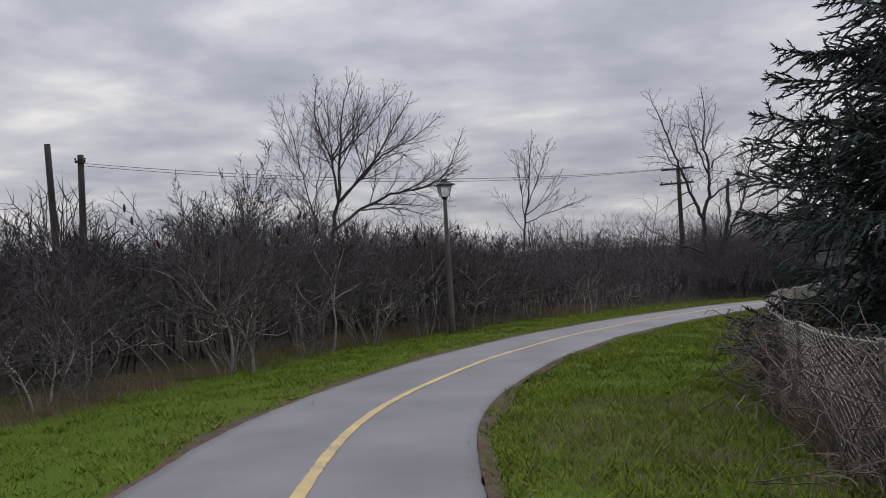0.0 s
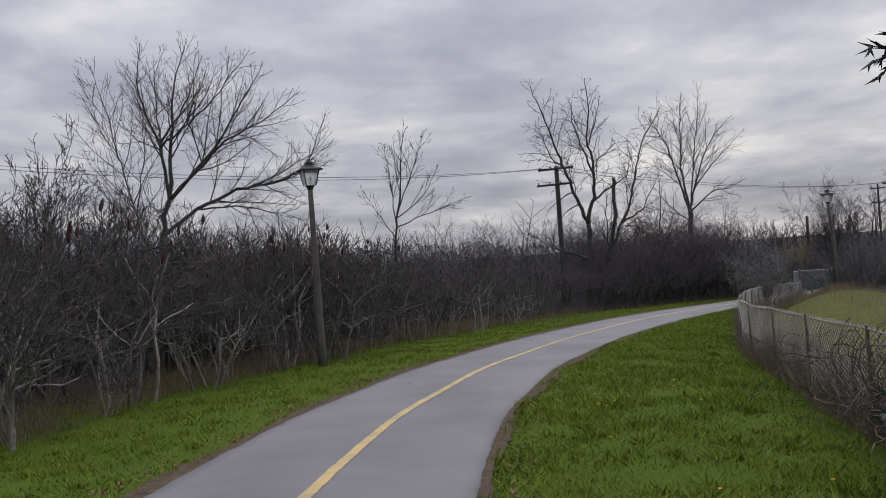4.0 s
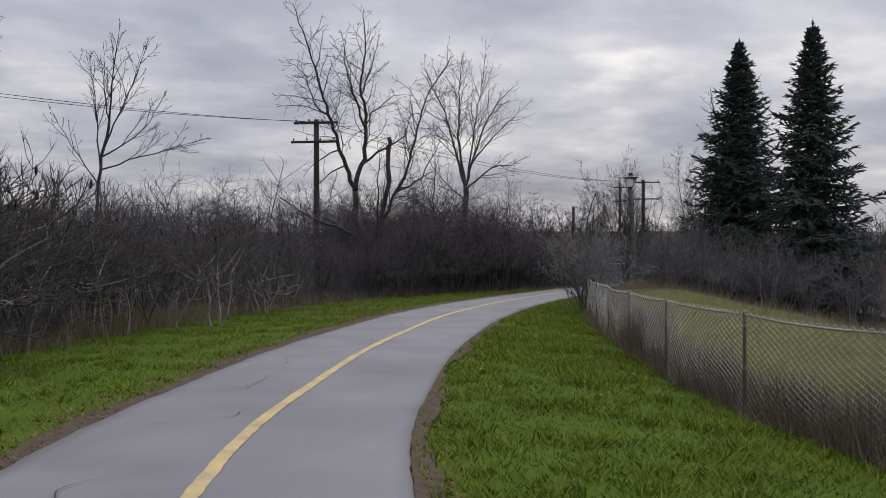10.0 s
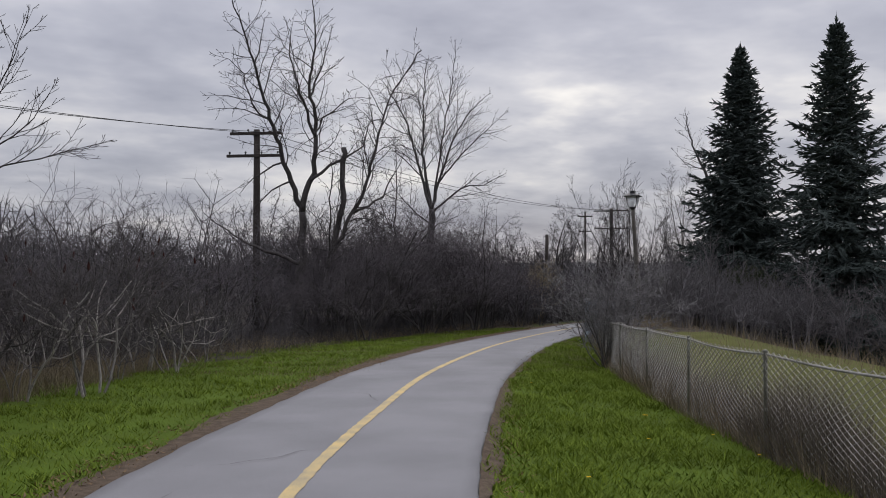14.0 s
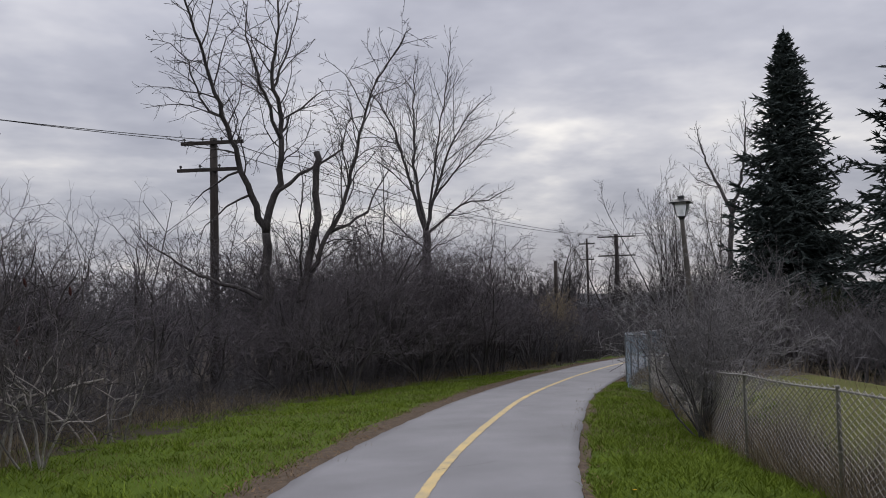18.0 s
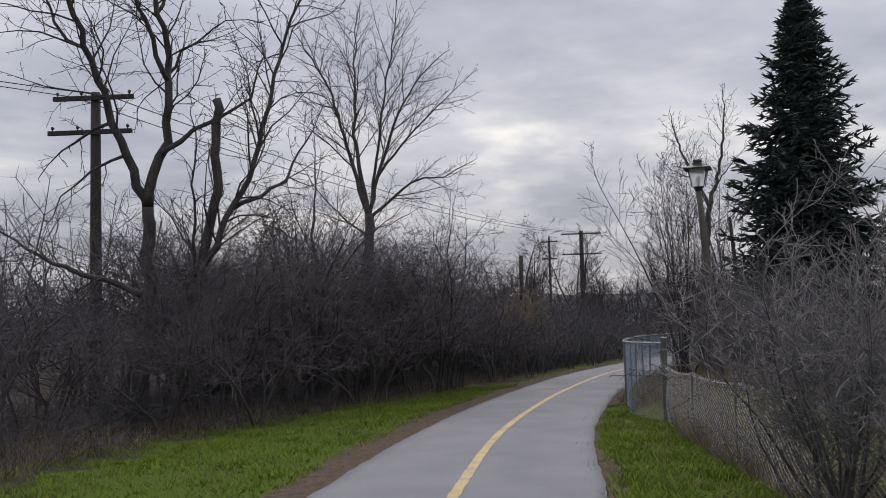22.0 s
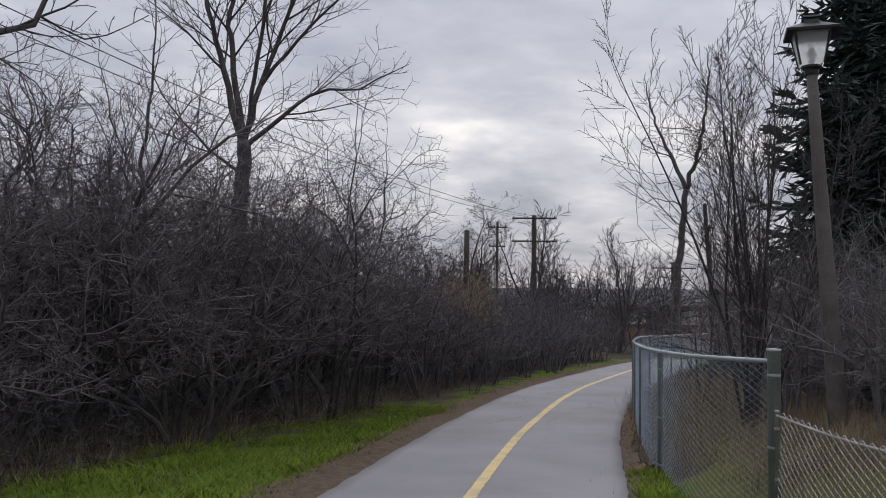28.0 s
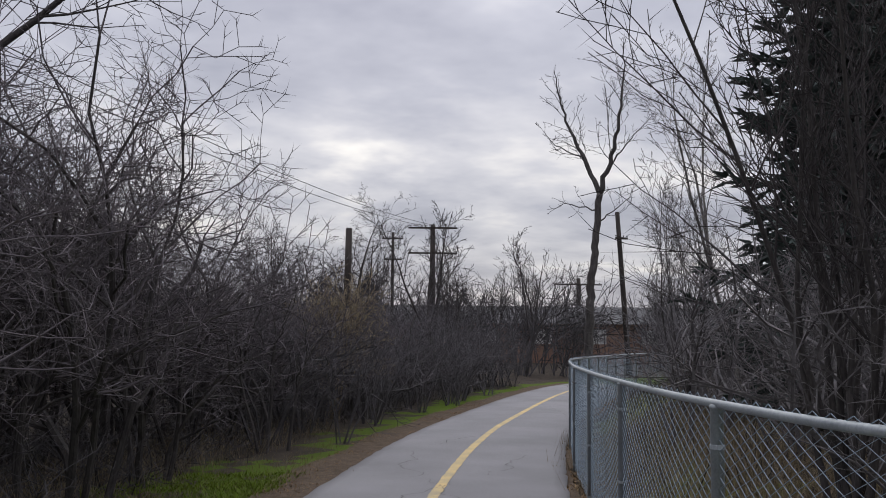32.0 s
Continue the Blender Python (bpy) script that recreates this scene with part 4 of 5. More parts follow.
def shrub_stems(kind, seed, P=None):
    """One (wood, twigs) pair of meshes for each stem of a shrub."""
    rs = random.Random(seed)
    out = []
    n, first = {"sumac": (rs.randint(5, 6), 1.3), "buckthorn": (4, 2.1), "hawthorn": (4, 2.0)}[kind]
    P = P or {"sumac": SUMAC, "buckthorn": HAW, "hawthorn": THORN}[kind]
    a0 = rs.uniform(0, 6.28)
    for k in range(n):
        wood, twig = Mesh(), Mesh()
        an = a0 + 6.28 * k / n + rs.uniform(-0.5, 0.5)
        ln = rs.uniform(0.05, 0.42) if kind == "sumac" else rs.uniform(0.05, 0.5)
        fork(wood, twig, Vector((math.cos(an) * rs.uniform(0, 0.4), math.sin(an) * rs.uniform(0, 0.4), -0.08)), Vector((math.cos(an) * ln, math.sin(an) * ln, 1)), first * rs.uniform(0.75, 1.15), rs.uniform(0.019, 0.034) * (1.0 if kind == "sumac" else 1.5), 0, P, rs)
        out.append((wood, twig))
    return out


def shrub_thing(kind, seed):
    rs = random.Random(seed)
    stems = shrub_stems(kind, seed)
    if kind == "sumac":
        root = thing("sumac_shrub", "bare grey sumac shrub with crooked stems", "shrub", "thicket shrubs")
        mats = (BARK_PALE, TWIG_WARM)
    elif kind == "hawthorn":
        root = thing("hawthorn_shrub", "dense bare shrub with crooked reddish twigs", "shrub", "thicket shrubs")
        mats = (BARK, TWIG_RED)
    else:
        root = thing("buckthorn_shrub", "tall bare dark shrub with dense fine twigs", "shrub", "thicket shrubs")
        mats = (BARK, TWIG_RED if seed % 3 else TWIG)
    for wood, twig in stems:
        stem = part("stem", wood, mats[0], root)
        part("crown", twig, mats[1], stem)
        for share in (0.94, 0.80):
            if kind != "sumac" or rs.random() > 0.45:
                continue
            q = Vector(sorted(twig.v, key=lambda p: p.z)[int(len(twig.v) * share)])
            head = Mesh()
            d = Vector((rs.uniform(-0.3, 0.3), rs.uniform(-0.3, 0.3), 1)).normalized()
            head.tube([q - d * 0.03, q + d * 0.02, q + d * 0.07, q + d * 0.13], [0.010, 0.028, 0.024, 0.005], 6)
            part("seed_head", head, SEED, stem, "dark red dried seed head")
    return root


for k in range(7):
    LOOKS["sumac"].append(shrub_thing("sumac", 100 + k))
    LOOKS["buckthorn"].append(shrub_thing("buckthorn", 200 + k))
    if k < 5:
        LOOKS["hawthorn"].append(shrub_thing("hawthorn", 400 + k))


def mesh_arrays(ms):
    return np.array([tuple(p) for p in ms.v]), np.array([q if len(q) == 4 else (*q, -1) for q in ms.f])


def joined(kind, seed, P):
    both = Mesh()
    for pair in shrub_stems(kind, seed, P):
        for ms in pair:
            o = len(both.v)
            both.v += ms.v
            both.f += [tuple(i + o for i in q) for q in ms.f]
    return mesh_arrays(both)


def scatter_joined(name, shapes, places, mat, label, category):
    """Many turned copies of a few shapes, joined into one mesh."""
    vs, fs, o = [], [], 0
    for k, (x, y, z, turn, size) in enumerate(places):
        v, f = shapes[k % len(shapes)]
        c, s = math.cos(turn) * size, math.sin(turn) * size
        vs.append(np.stack([v[:, 0] * c - v[:, 1] * s + x, v[:, 0] * s + v[:, 1] * c + y, v[:, 2] * size + z], 1))
        fs += [tuple(q) if q[3] >= o else tuple(q[:3]) for q in (f + o).tolist()]
        o += len(v)
    me = bpy.data.meshes.new(name)
    me.from_pydata(np.vstack(vs).tolist(), [], fs)
    me.materials.append(mat)
    return tagged(new(name, me), label, category, kind="stuff")


rs = random.Random(77)
back_low, back_high = [], []
used = {"sumac": 0, "buckthorn": 0, "hawthorn": 0}


def plant(kind, q, size, tilt=5):
    first = used[kind] < len(LOOKS[kind])
    src = LOOKS[kind][used[kind]] if first else rs.choice(LOOKS[kind])
    m = pose(q.x, q.y, gz(q.x, q.y), rs.uniform(-tilt, tilt), rs.uniform(-tilt, tilt), rs.uniform(0, 360))
    ob = src if first else copy_thing(src, m)
    ob.matrix_basis = m
    ob.scale = (size, size, size * rs.uniform(0.92, 1.1))
    used[kind] += 1


s = -14.0
while s < 86:
    e = float(thicket_edge(s))
    swell = 1.0 + 0.12 * math.sin(s * 0.45) + 0.08 * math.sin(s * 1.13 + 1)
    for row, depth in enumerate((0.4, 1.6, 3.0, 4.8, 6.8, 9.2, 12.5, 18.0, 26.0)):
        if rs.random() < ((0.12 if s < 38 else (0.82 if row < 2 and s > 41 else 0.42) if s < 51.5 else 0.38) if row < 3 else 0.2 if s < 20 else 0.35 if s < 44 else 0.5) + (0.12 if 41 < s < 53 else 0):
            continue
        q = on_path(s + rs.uniform(-0.7, 0.7), -(e - (0.5 if row == 0 and s < 42 else 0) + depth + rs.uniform(-0.5, 0.6)))
        kind = "sumac" if s + rs.uniform(-4, 4) < 40 else "buckthorn"
        size = rs.uniform(0.85, 1.15) * swell * (0.85 if row == 0 else 1.0) * (float(np.interp(s, (20, 30, 42, 46, 52, 56, 60, 66, 71), (0.9, 0.92, 0.90, 0.88, 1.0, 1.25, 1.30, 1.14, 0.74))) if kind == "buckthorn" else float(np.interp(s, (8, 16, 21, 29, 34, 40), (1.08, 1.16, 1.46, 1.42, 1.2, 1.0))))
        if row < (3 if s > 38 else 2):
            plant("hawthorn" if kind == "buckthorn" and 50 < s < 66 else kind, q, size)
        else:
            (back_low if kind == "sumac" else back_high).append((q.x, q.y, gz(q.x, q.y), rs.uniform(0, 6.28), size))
    s += 1.05
for k in range(16):
    q = on_path(rs.uniform(59.5, 68), -(float(thicket_edge(60)) + rs.uniform(0.8, 7.5)))
    plant("hawthorn", q, rs.uniform(0.95, 1.2))
for k in range(70):
    s_ = rs.uniform(67, 90)
    q = on_path(s_, -(rs.uniform(2.3, 6.5)))
    back_high.append((q.x, q.y, gz(q.x, q.y), rs.uniform(0, 6.28), rs.uniform(0.45, 0.75)))
# shrubs and small saplings that stand out into the grass
for x_, y_, size in ((8.28, 41.1, 0.85), (7.7, 41.7, 0.95), (9.6, 43.7, 0.8), (6.1, 37.9, 0.9), (6.9, 40.3, 0.5)):
    plant("sumac", Vector((x_, y_, 0)), size)
for k in range(16):
    s_ = rs.uniform(4, 34)
    plant("sumac", on_path(s_, -(float(thicket_edge(s_)) - rs.uniform(0.2, 0.7))), rs.uniform(0.28, 0.5), 14)
# more of the same wood round the bend, and along the far side of the field
far = []
for k in range(380):
    a = rs.uniform(0, 1)
    x, y = rs.choice(((rs.uniform(40, 120), rs.uniform(76, 125)), (rs.uniform(62, 120), rs.uniform(30, 75)), (rs.uniform(-45, 10), rs.uniform(55, 95)), (rs.uniform(10, 45), rs.uniform(78, 110)), (rs.uniform(45, 85), rs.uniform(72, 92))))
    ss_, dd_ = to_path([x], [y])
    if abs(dd_[0]) < 4.5:
        continue
    far.append((x, y, gz(x, y), rs.uniform(0, 6.28), rs.uniform(0.8, 1.4)))
# back sumac is coloured darker than the front rows, as the thicket's inner shade
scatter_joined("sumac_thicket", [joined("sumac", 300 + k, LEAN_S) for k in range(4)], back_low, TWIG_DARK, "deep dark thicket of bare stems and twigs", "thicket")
scatter_joined("buckthorn_thicket", [joined("buckthorn", 310 + k, LEAN_H) for k in range(4)], back_high, TWIG, "deep dark thicket of bare stems and twigs", "thicket")
scatter_joined("far_wood", [joined("buckthorn", 320 + k, params(LEAN_H, side=(1, 1, 0), min_r=0.016)) for k in range(4)], far, TWIG, "distant bare grey woods and scrub", "woods")

# low twiggy brush under and before the shrubs
LOW = params(HAW, segs=(3, 2, 1), split=(2, 2), side=(3, 2), sides=(3, 3, 3), bend=(0.3, 0.3, 0.3), up=(0.0, 0.02, 0.02), angle=(50, 50), ratio=(0.7, 0.7), min_r=0.0045, thin=0.8, twig_level=0)


def low_brush(seed):
    r = random.Random(seed)
    both = Mesh()
    for k in range(7):
        a = r.uniform(0, 6.28)
        l = r.uniform(0.2, 1.8)
        fork(both, both, Vector((r.uniform(-0.3, 0.3), r.uniform(-0.3, 0.3), -0.05)), Vector((math.cos(a) * l, math.sin(a) * l, 1)), r.uniform(0.5, 1.0), 0.008, 0, LOW, r)
    return mesh_arrays(both)


under = []
for k in range(190):
    s_ = rs.uniform(-12, 88) if k % 3 else rs.uniform(40, 80)
    q = on_path(s_, -(float(thicket_edge(s_)) + abs(rs.gauss(0, 3.0)) + (5.0 if s_ < 42 else 0.2)))
    under.append((q.x, q.y, gz(q.x, q.y), rs.uniform(0, 6.28), rs.uniform(0.6, 1.25)))
scatter_joined("low_brush", [low_brush(340 + k) for k in range(4)], under, TWIG, "low tangled bare brush along the thicket's edge", "brush")

# brush at the foot of the spruces and behind the tall fence
brush = []
for k in range(48):
    t = rs.uniform(0, 1)
    base = Vector((27.5, 49.5, 0)).lerp(Vector((30.5, 44.5, 0)), t * 2) if t < 0.5 else Vector((30.5, 44.5, 0)).lerp(Vector((31.0, 38.0, 0)), t * 2 - 1)
    x, y = base.x + rs.uniform(-0.6, 5), base.y + rs.uniform(-1.5, 2.5)
    sq, dq = to_path([x], [y])
    if dq[0] < float(np.interp(sq[0], FENCE_D[0], FENCE_D[1])) + 1.0:
        continue
    brush.append((x, y, gz(x, y), rs.uniform(0, 6.28), rs.uniform(0.45, 0.85)))
for k in range(130):
    s_ = rs.uniform(54, 92) if k % 3 else rs.uniform(56, 66)
    q = on_path(s_, float(np.interp(s_, FENCE_D[0], FENCE_D[1])) + rs.uniform(1.7, 8.0))
    brush.append((q.x, q.y, gz(q.x, q.y), rs.uniform(0, 6.28), rs.uniform(0.35, 0.75)))
scatter_joined("field_brush", [joined("buckthorn", 330 + k, params(LEAN_H, min_r=0.006)) for k in range(4)], brush, TWIG_GREY, "grey bare brush round the feet of the spruces", "thicket")

# ---- spruces ----


def spruce(x, y, height, spread, seed, label, lowest=0.04, taper=0.7, tier=0.42, shoot=0.15, thick=0.028, gappy=0.25, to=99.0, hang=0.6, point=4.8, count=7, wide=0.38, inner=0.08):
    """Whorls of boughs that sag and turn up at the tip, each a flat spray of side branchlets set with short needled shoots."""
    rs = random.Random(seed)
    root = thing("spruce_tree", label, "tree", "spruce trees")
    trunk, boughs, needles = Mesh(), Mesh(), Mesh()
    trunk.tube([Vector((0, 0, height * t)) for t in (-0.01, 0.3, 0.6, 0.9, 1.0)], [height * 0.013, height * 0.010, height * 0.006, height * 0.002, 0.004], 8)
    up = Vector((0, 0, 1))
    z = height * lowest
    while z < height - 0.25:
        t = z / height
        step = tier * (1.0 if z < to else 3.0) * (1.1 - 0.55 * t)
        tip = shoot * min(1.0, 0.30 + 4.5 * (1 - t))
        widest = min(spread * (1 - t) ** taper, point * (1 - t))
        n = count if t < 0.5 else 6 if t < 0.85 else 5
        a0 = rs.uniform(0, 6.28)
        for k in range(n * 2):
            main = k < n
            an = a0 + 6.28 * k / n + (0.5 if not main else 0) + rs.uniform(-0.3, 0.3)
            ln = widest * (rs.uniform(1 - gappy * 1.6, 1.06) if main else rs.uniform(0.35, 0.75)) + 0.06
            out = Vector((math.cos(an), math.sin(an), 0))
            side = out.cross(up)
            p = Vector((0, 0, z + (rs.uniform(-0.06, 0.06) if main else rs.uniform(0.2, 0.8) * step)))
            rise = -0.30 + 0.95 * t + rs.uniform(-0.2, 0.2)
            m = max(3, int(ln / 0.3))
            pts = [p]
            for i in range(m):
                u = (i + 0.5) / m
                p = p + (out + side * rs.gauss(0, 0.06) + up * (rise - 0.30 * math.sin(u * 2.8) + 0.5 * u * u)).normalized() * (ln / m)
                pts.append(p)
            boughs.tube(pts, [max(0.006, 0.012 * ln * (1 - i / (m + 0.5))) for i in range(m + 1)], 4)
            gap = shoot * 1.05
            steps_ = max(3, int(ln * (1 - inner) / gap))
            for i in range(steps_ + 1):
                u = min(1.0, inner + (1 - inner) * i / steps_)
                c = min(int(u * m), m - 1)
                q0 = pts[c].lerp(pts[c + 1], u * m - c)
                d = (pts[c + 1] - pts[c]).normalized()
                needles.spike(q0, q0 + (d + up * rs.uniform(-0.2, 0.5)).normalized() * tip * 1.3, thick)
                sub = (wide * ln * (1 - u) ** 0.7 + tip * 0.9) * rs.uniform(0.6, 1.1)
                for sg in (-1, 1):
                    b = (d * rs.uniform(0.55, 0.9) + side * sg * rs.uniform(0.6, 0.9) + up * rs.uniform(-hang, 0.25)).normalized()
                    cnt = max(1, int(sub / (shoot * 0.75)))
                    q = q0
                    for j in range(cnt):
                        b = (b + Vector((rs.gauss(0, 0.12), rs.gauss(0, 0.12), rs.gauss(-0.02, 0.16)))).normalized()
                        e = q + b * (sub / cnt)
                        needles.spike(q, e + b * tip * 0.6, thick * rs.uniform(0.8, 1.2))
                        s2 = b.cross(up)
                        for sg2 in (-1, 1):
                            w = (b * 0.8 + s2 * sg2 * rs.uniform(0.3, 0.9) + up * rs.uniform(-0.5, 0.45)).normalized()
                            q2 = q.lerp(e, rs.random())
                            needles.spike(q2, q2 + w * tip * rs.uniform(0.7, 1.25), thick * rs.uniform(0.7, 1.1))
                        q = e
        z += step * rs.uniform(0.75, 1.25)
    for k in range(14):
        a = k * 2.4
        q = Vector((0, 0, height - 0.02 - 0.045 * k))
        needles.spike(q, q + Vector((math.cos(a) * 0.6, math.sin(a) * 0.6, 0.75)).normalized() * (0.10 + 0.018 * k), thick)
    needles.spike(Vector((0, 0, height - 0.7)), Vector((0, 0, height + 0.25)), thick)
    part("trunk", trunk, BARK, root)
    part("bough", boughs, TWIG_DARK, root)
    part("crown", needles, NEEDLE, root)
    root.location = (x, y, gz(x, y))
    root.rotation_euler = (0, 0, rs.uniform(0, 6))
    return root


spruce(36.9, 50.6, 13.4, 4.2, 31, "tall dark green spruce with a pointed crown", 0.04, 0.66, 0.44, 0.25, 0.050, 0.26, hang=0.8)
spruce(34.0, 43.5, 13.1, 4.5, 32, "tall dark green spruce with tiered boughs", 0.03, 0.80, 0.54, 0.25, 0.050, 0.36, hang=0.75)
spruce(8.1, 11.2, 15.5, 5.2, 33, "large dark spruce with drooping boughs by the fence", 0.035, 1.0, 0.33, 0.115, 0.0175, 0.2, 5.6, 0.85, 9.0, 11, 0.5, 0.36)

def juniper(x, y, height, spread, seed):
    """A low mound of rising sprays, each a stem set with short scaly shoots."""
    r = random.Random(seed)
    root = thing("evergreen_bush", "low olive green evergreen bush before the spruces", "shrub")
    stems, leaves = Mesh(), Mesh()
    for k in range(110):
        a, l = r.uniform(0, 6.28), r.uniform(0, 1) ** 0.6
        d = Vector((math.cos(a) * l * spread / height, math.sin(a) * l * spread / height, 1)).normalized()
        ln = height * r.uniform(0.75, 1.1) * (1 + 0.35 * l)
        p, pts = Vector((math.cos(a) * 0.2, math.sin(a) * 0.2, -0.05)), []
        for i in range(7):
            pts.append(p)
            d = (d + Vector((r.gauss(0, 0.1), r.gauss(0, 0.1), 0.05))).normalized()
            p = p + d * (ln / 6)
        stems.tube(pts, [0.02 - 0.0025 * i for i in range(7)], 3)
        for _ in range(60):
            u = r.uniform(1.5, 5.99)
            i = int(u)
            q = pts[i].lerp(pts[i + 1], u - i)
            e = ((pts[i + 1] - pts[i]).normalized() + Vector((r.gauss(0, 0.6), r.gauss(0, 0.6), r.gauss(0.1, 0.4)))).normalized()
            leaves.spike(q, q + e * r.uniform(0.12, 0.26), r.uniform(0.016, 0.03))
    part("stem", stems, BARK, root)
    part("foliage", leaves, JUNIPER, root)
    root.location = (x, y, gz(x, y))


juniper(32.8, 46.9, 2.3, 1.7, 51)

# ---- shrubs on the fence side ----
BUSH = params(FINE, segs=(8, 5, 3, 1), sides=(5, 3, 3, 3), kids=(9, 7, 4), twig_level=1, angle=(34, 38, 42), ratio=(0.46, 0.5, 0.5), min_r=0.005)
rb = random.Random(5)
tree("fence_bush", 17.27, 37.78, "spreading bare grey bush growing through the fence", [(0, math.cos(a) * l, math.sin(a) * l, rb.uniform(1.7, 2.7), 0.019) for a, l in [(rb.uniform(0, 6.28), rb.uniform(0.1, 0.95)) for _ in range(24)]], params(BUSH, up=(0.07, 0.05, 0.04, 0.03), bend=(0.11, 0.2, 0.24, 0.25), kids=(11, 8, 4), angle=(46, 44, 42), ratio=(0.5, 0.46, 0.5), min_r=0.0040), 21, (BARK_GREY, TWIG_PALE), category="shrub")
STEMMY = params(BUSH, up=(0.11, 0.08, 0.05, 0.04), bend=(0.07, 0.12, 0.16, 0.2), kids=(11, 7, 4), angle=(32, 38, 42), ratio=(0.34, 0.5, 0.5), min_r=0.0038, sides=(6, 4, 3, 3))
tree("tall_bush", 26.95, 47.6, "tall many-stemmed dark bare bush behind the fence", [(0, math.cos(a) * l, math.sin(a) * l, rb.uniform(4.0, 5.6), 0.030) for a, l in [(rb.uniform(0, 6.28), rb.uniform(0.05, 0.28)) for _ in range(13)]], STEMMY, 22, (BARK, TWIG_DARK), category="shrub")
tree("tall_bush", 37.2, 54.7, "slender bare bush beyond the curved fence", [(0, math.cos(a) * l, math.sin(a) * l, rb.uniform(3.4, 4.8), 0.024) for a, l in [(rb.uniform(0, 6.28), rb.uniform(0.05, 0.4)) for _ in range(9)]], STEMMY, 23, (BARK, TWIG), category="shrub")
tree("pale_bush", 33.6, 61.9, "dense pale beige bare bush at the thicket edge", [(0, math.cos(a) * l, math.sin(a) * l, rb.uniform(2.2, 3.3), 0.02) for a, l in [(rb.uniform(0, 6.28), rb.uniform(0.05, 0.3)) for _ in range(14)]], params(BUSH, kids=(9, 7, 4), bend=(0.1, 0.25, 0.3, 0.3), up=(0.05, 0, -0.02, -0.03)), 25, (STRAW, STRAW), category="shrub")
tree("bare_tree", 35.6, 52.6, "slim pale bare tree beside the spruce", [(0, 0.02, 0, 6.6, 0.06), (2.5, -0.2, 0.1, 4.6, 0.035), (3.2, 0.2, -0.1, 4.0, 0.03)], params(FINE, kids=(9, 6, 4, 2), ratio=(0.35, 0.5, 0.5, 0.5)), 24, (BARK_PALE, TWIG), group="bare trees")

# ---- dead vines over the first stretch of the fence ----
vines = Mesh()
rv = random.Random(9)
for k in range(860):
    u = rv.uniform(0, 1)
    i = int(((0.14 + 0.22 * u) if k < 600 else (0.30 + 0.13 * u)) * len(LOW_LINE))
    if k >= 600:
        u = 0.6 + 0.4 * u
    x, y = LOW_LINE[i]
    q = Vector((x + rv.gauss(0.1, 0.22), y + rv.gauss(0, 0.2), gz(x, y) + rv.uniform(0, 0.5)))
    d = Vector((rv.gauss(0, 0.6), rv.gauss(0, 0.6), rv.uniform(0.2, 1.2))).normalized()
    pts = [q]
    top = 1.0 + 0.45 * max(0, 1 - u * 1.6)
    for j in range(rv.randint(7, 14)):
        d = d + Vector((rv.gauss(0, 0.4), rv.gauss(0, 0.4), rv.gauss(0, 0.35)))
        h = q.z - gz(x, y)
        if h > top:
            d.z -= 0.6
        if h < 0.1:
            d.z += 0.5
        d.x -= (q.x - x) * 0.25
        d.normalize()
        q = q + d * 0.13
        pts.append(q)
    r = rv.uniform(0.003, 0.008)
    vines.tube(pts, [r] * len(pts), 3)
tagged(new("dead_vines", vines.data("dead_vines", VINE)), "tangled dead brown vines hanging over the fence", "vines", kind="stuff")

# ---- grass, straw and undergrowth ----


def blades(name, places, hmin, hmax, width, mat, label, seed, lean=0.5, category="grass"):
    """Thin upright blades at places (x, y, height factor), as one mesh."""
    r = np.random.RandomState(seed)
    n = len(places)
    x, y, k = places[:, 0], places[:, 1], places[:, 2]
    z = ground_z(x, y) - 0.01
    h = r.uniform(hmin, hmax, n) * k
    a = r.uniform(0, 2 * np.pi, n)
    w = width * r.uniform(0.6, 1.4, n)
    lx, ly = r.normal(0, lean, n) * h, r.normal(0, lean, n) * h
    p0 = np.stack([x - np.cos(a) * w, y - np.sin(a) * w, z], 1)
    p1 = np.stack([x + np.cos(a) * w, y + np.sin(a) * w, z], 1)
    p2 = np.stack([x + lx, y + ly, z + h], 1)
    v = np.stack([p0, p1, p2], 1).reshape(-1, 3)
    me = bpy.data.meshes.new(name)
    me.from_pydata(v.tolist(), [], np.arange(3 * n).reshape(-1, 3).tolist())
    me.materials.append(mat)
    return tagged(new(name, me), label, category, kind="stuff")


def strip_places(n, s0, s1, dlo, dhi, seed, clump=0.5):
    r = np.random.RandomState(seed)
    s = r.uniform(s0, s1, n)
    u = r.uniform(0, 1, n)
    lo = np.interp(s, SS, [dlo(t) for t in SS])
    hi = np.interp(s, SS, [dhi(t) for t in SS])
    d = lo + (hi - lo) * u
    i = np.clip(((s + S0) / 0.25).astype(int), 0, len(MID) - 1)
    x = MID[i, 0] + RIGHT[i, 0] * d + TAN[i, 0] * (s - SS[i])
    y = MID[i, 1] + RIGHT[i, 1] * d + TAN[i, 1] * (s - SS[i])
    c = 0.5 + 0.5 * np.sin(x * 2.1 + 1.3 * np.sin(y * 1.7)) * np.sin(y * 2.4 + 1.1 * np.sin(x * 1.9))
    keep = r.uniform(0, 1, n) < (1 - clump) + clump * c
    return np.stack([x, y, 0.6 + 0.8 * c], 1)[keep]


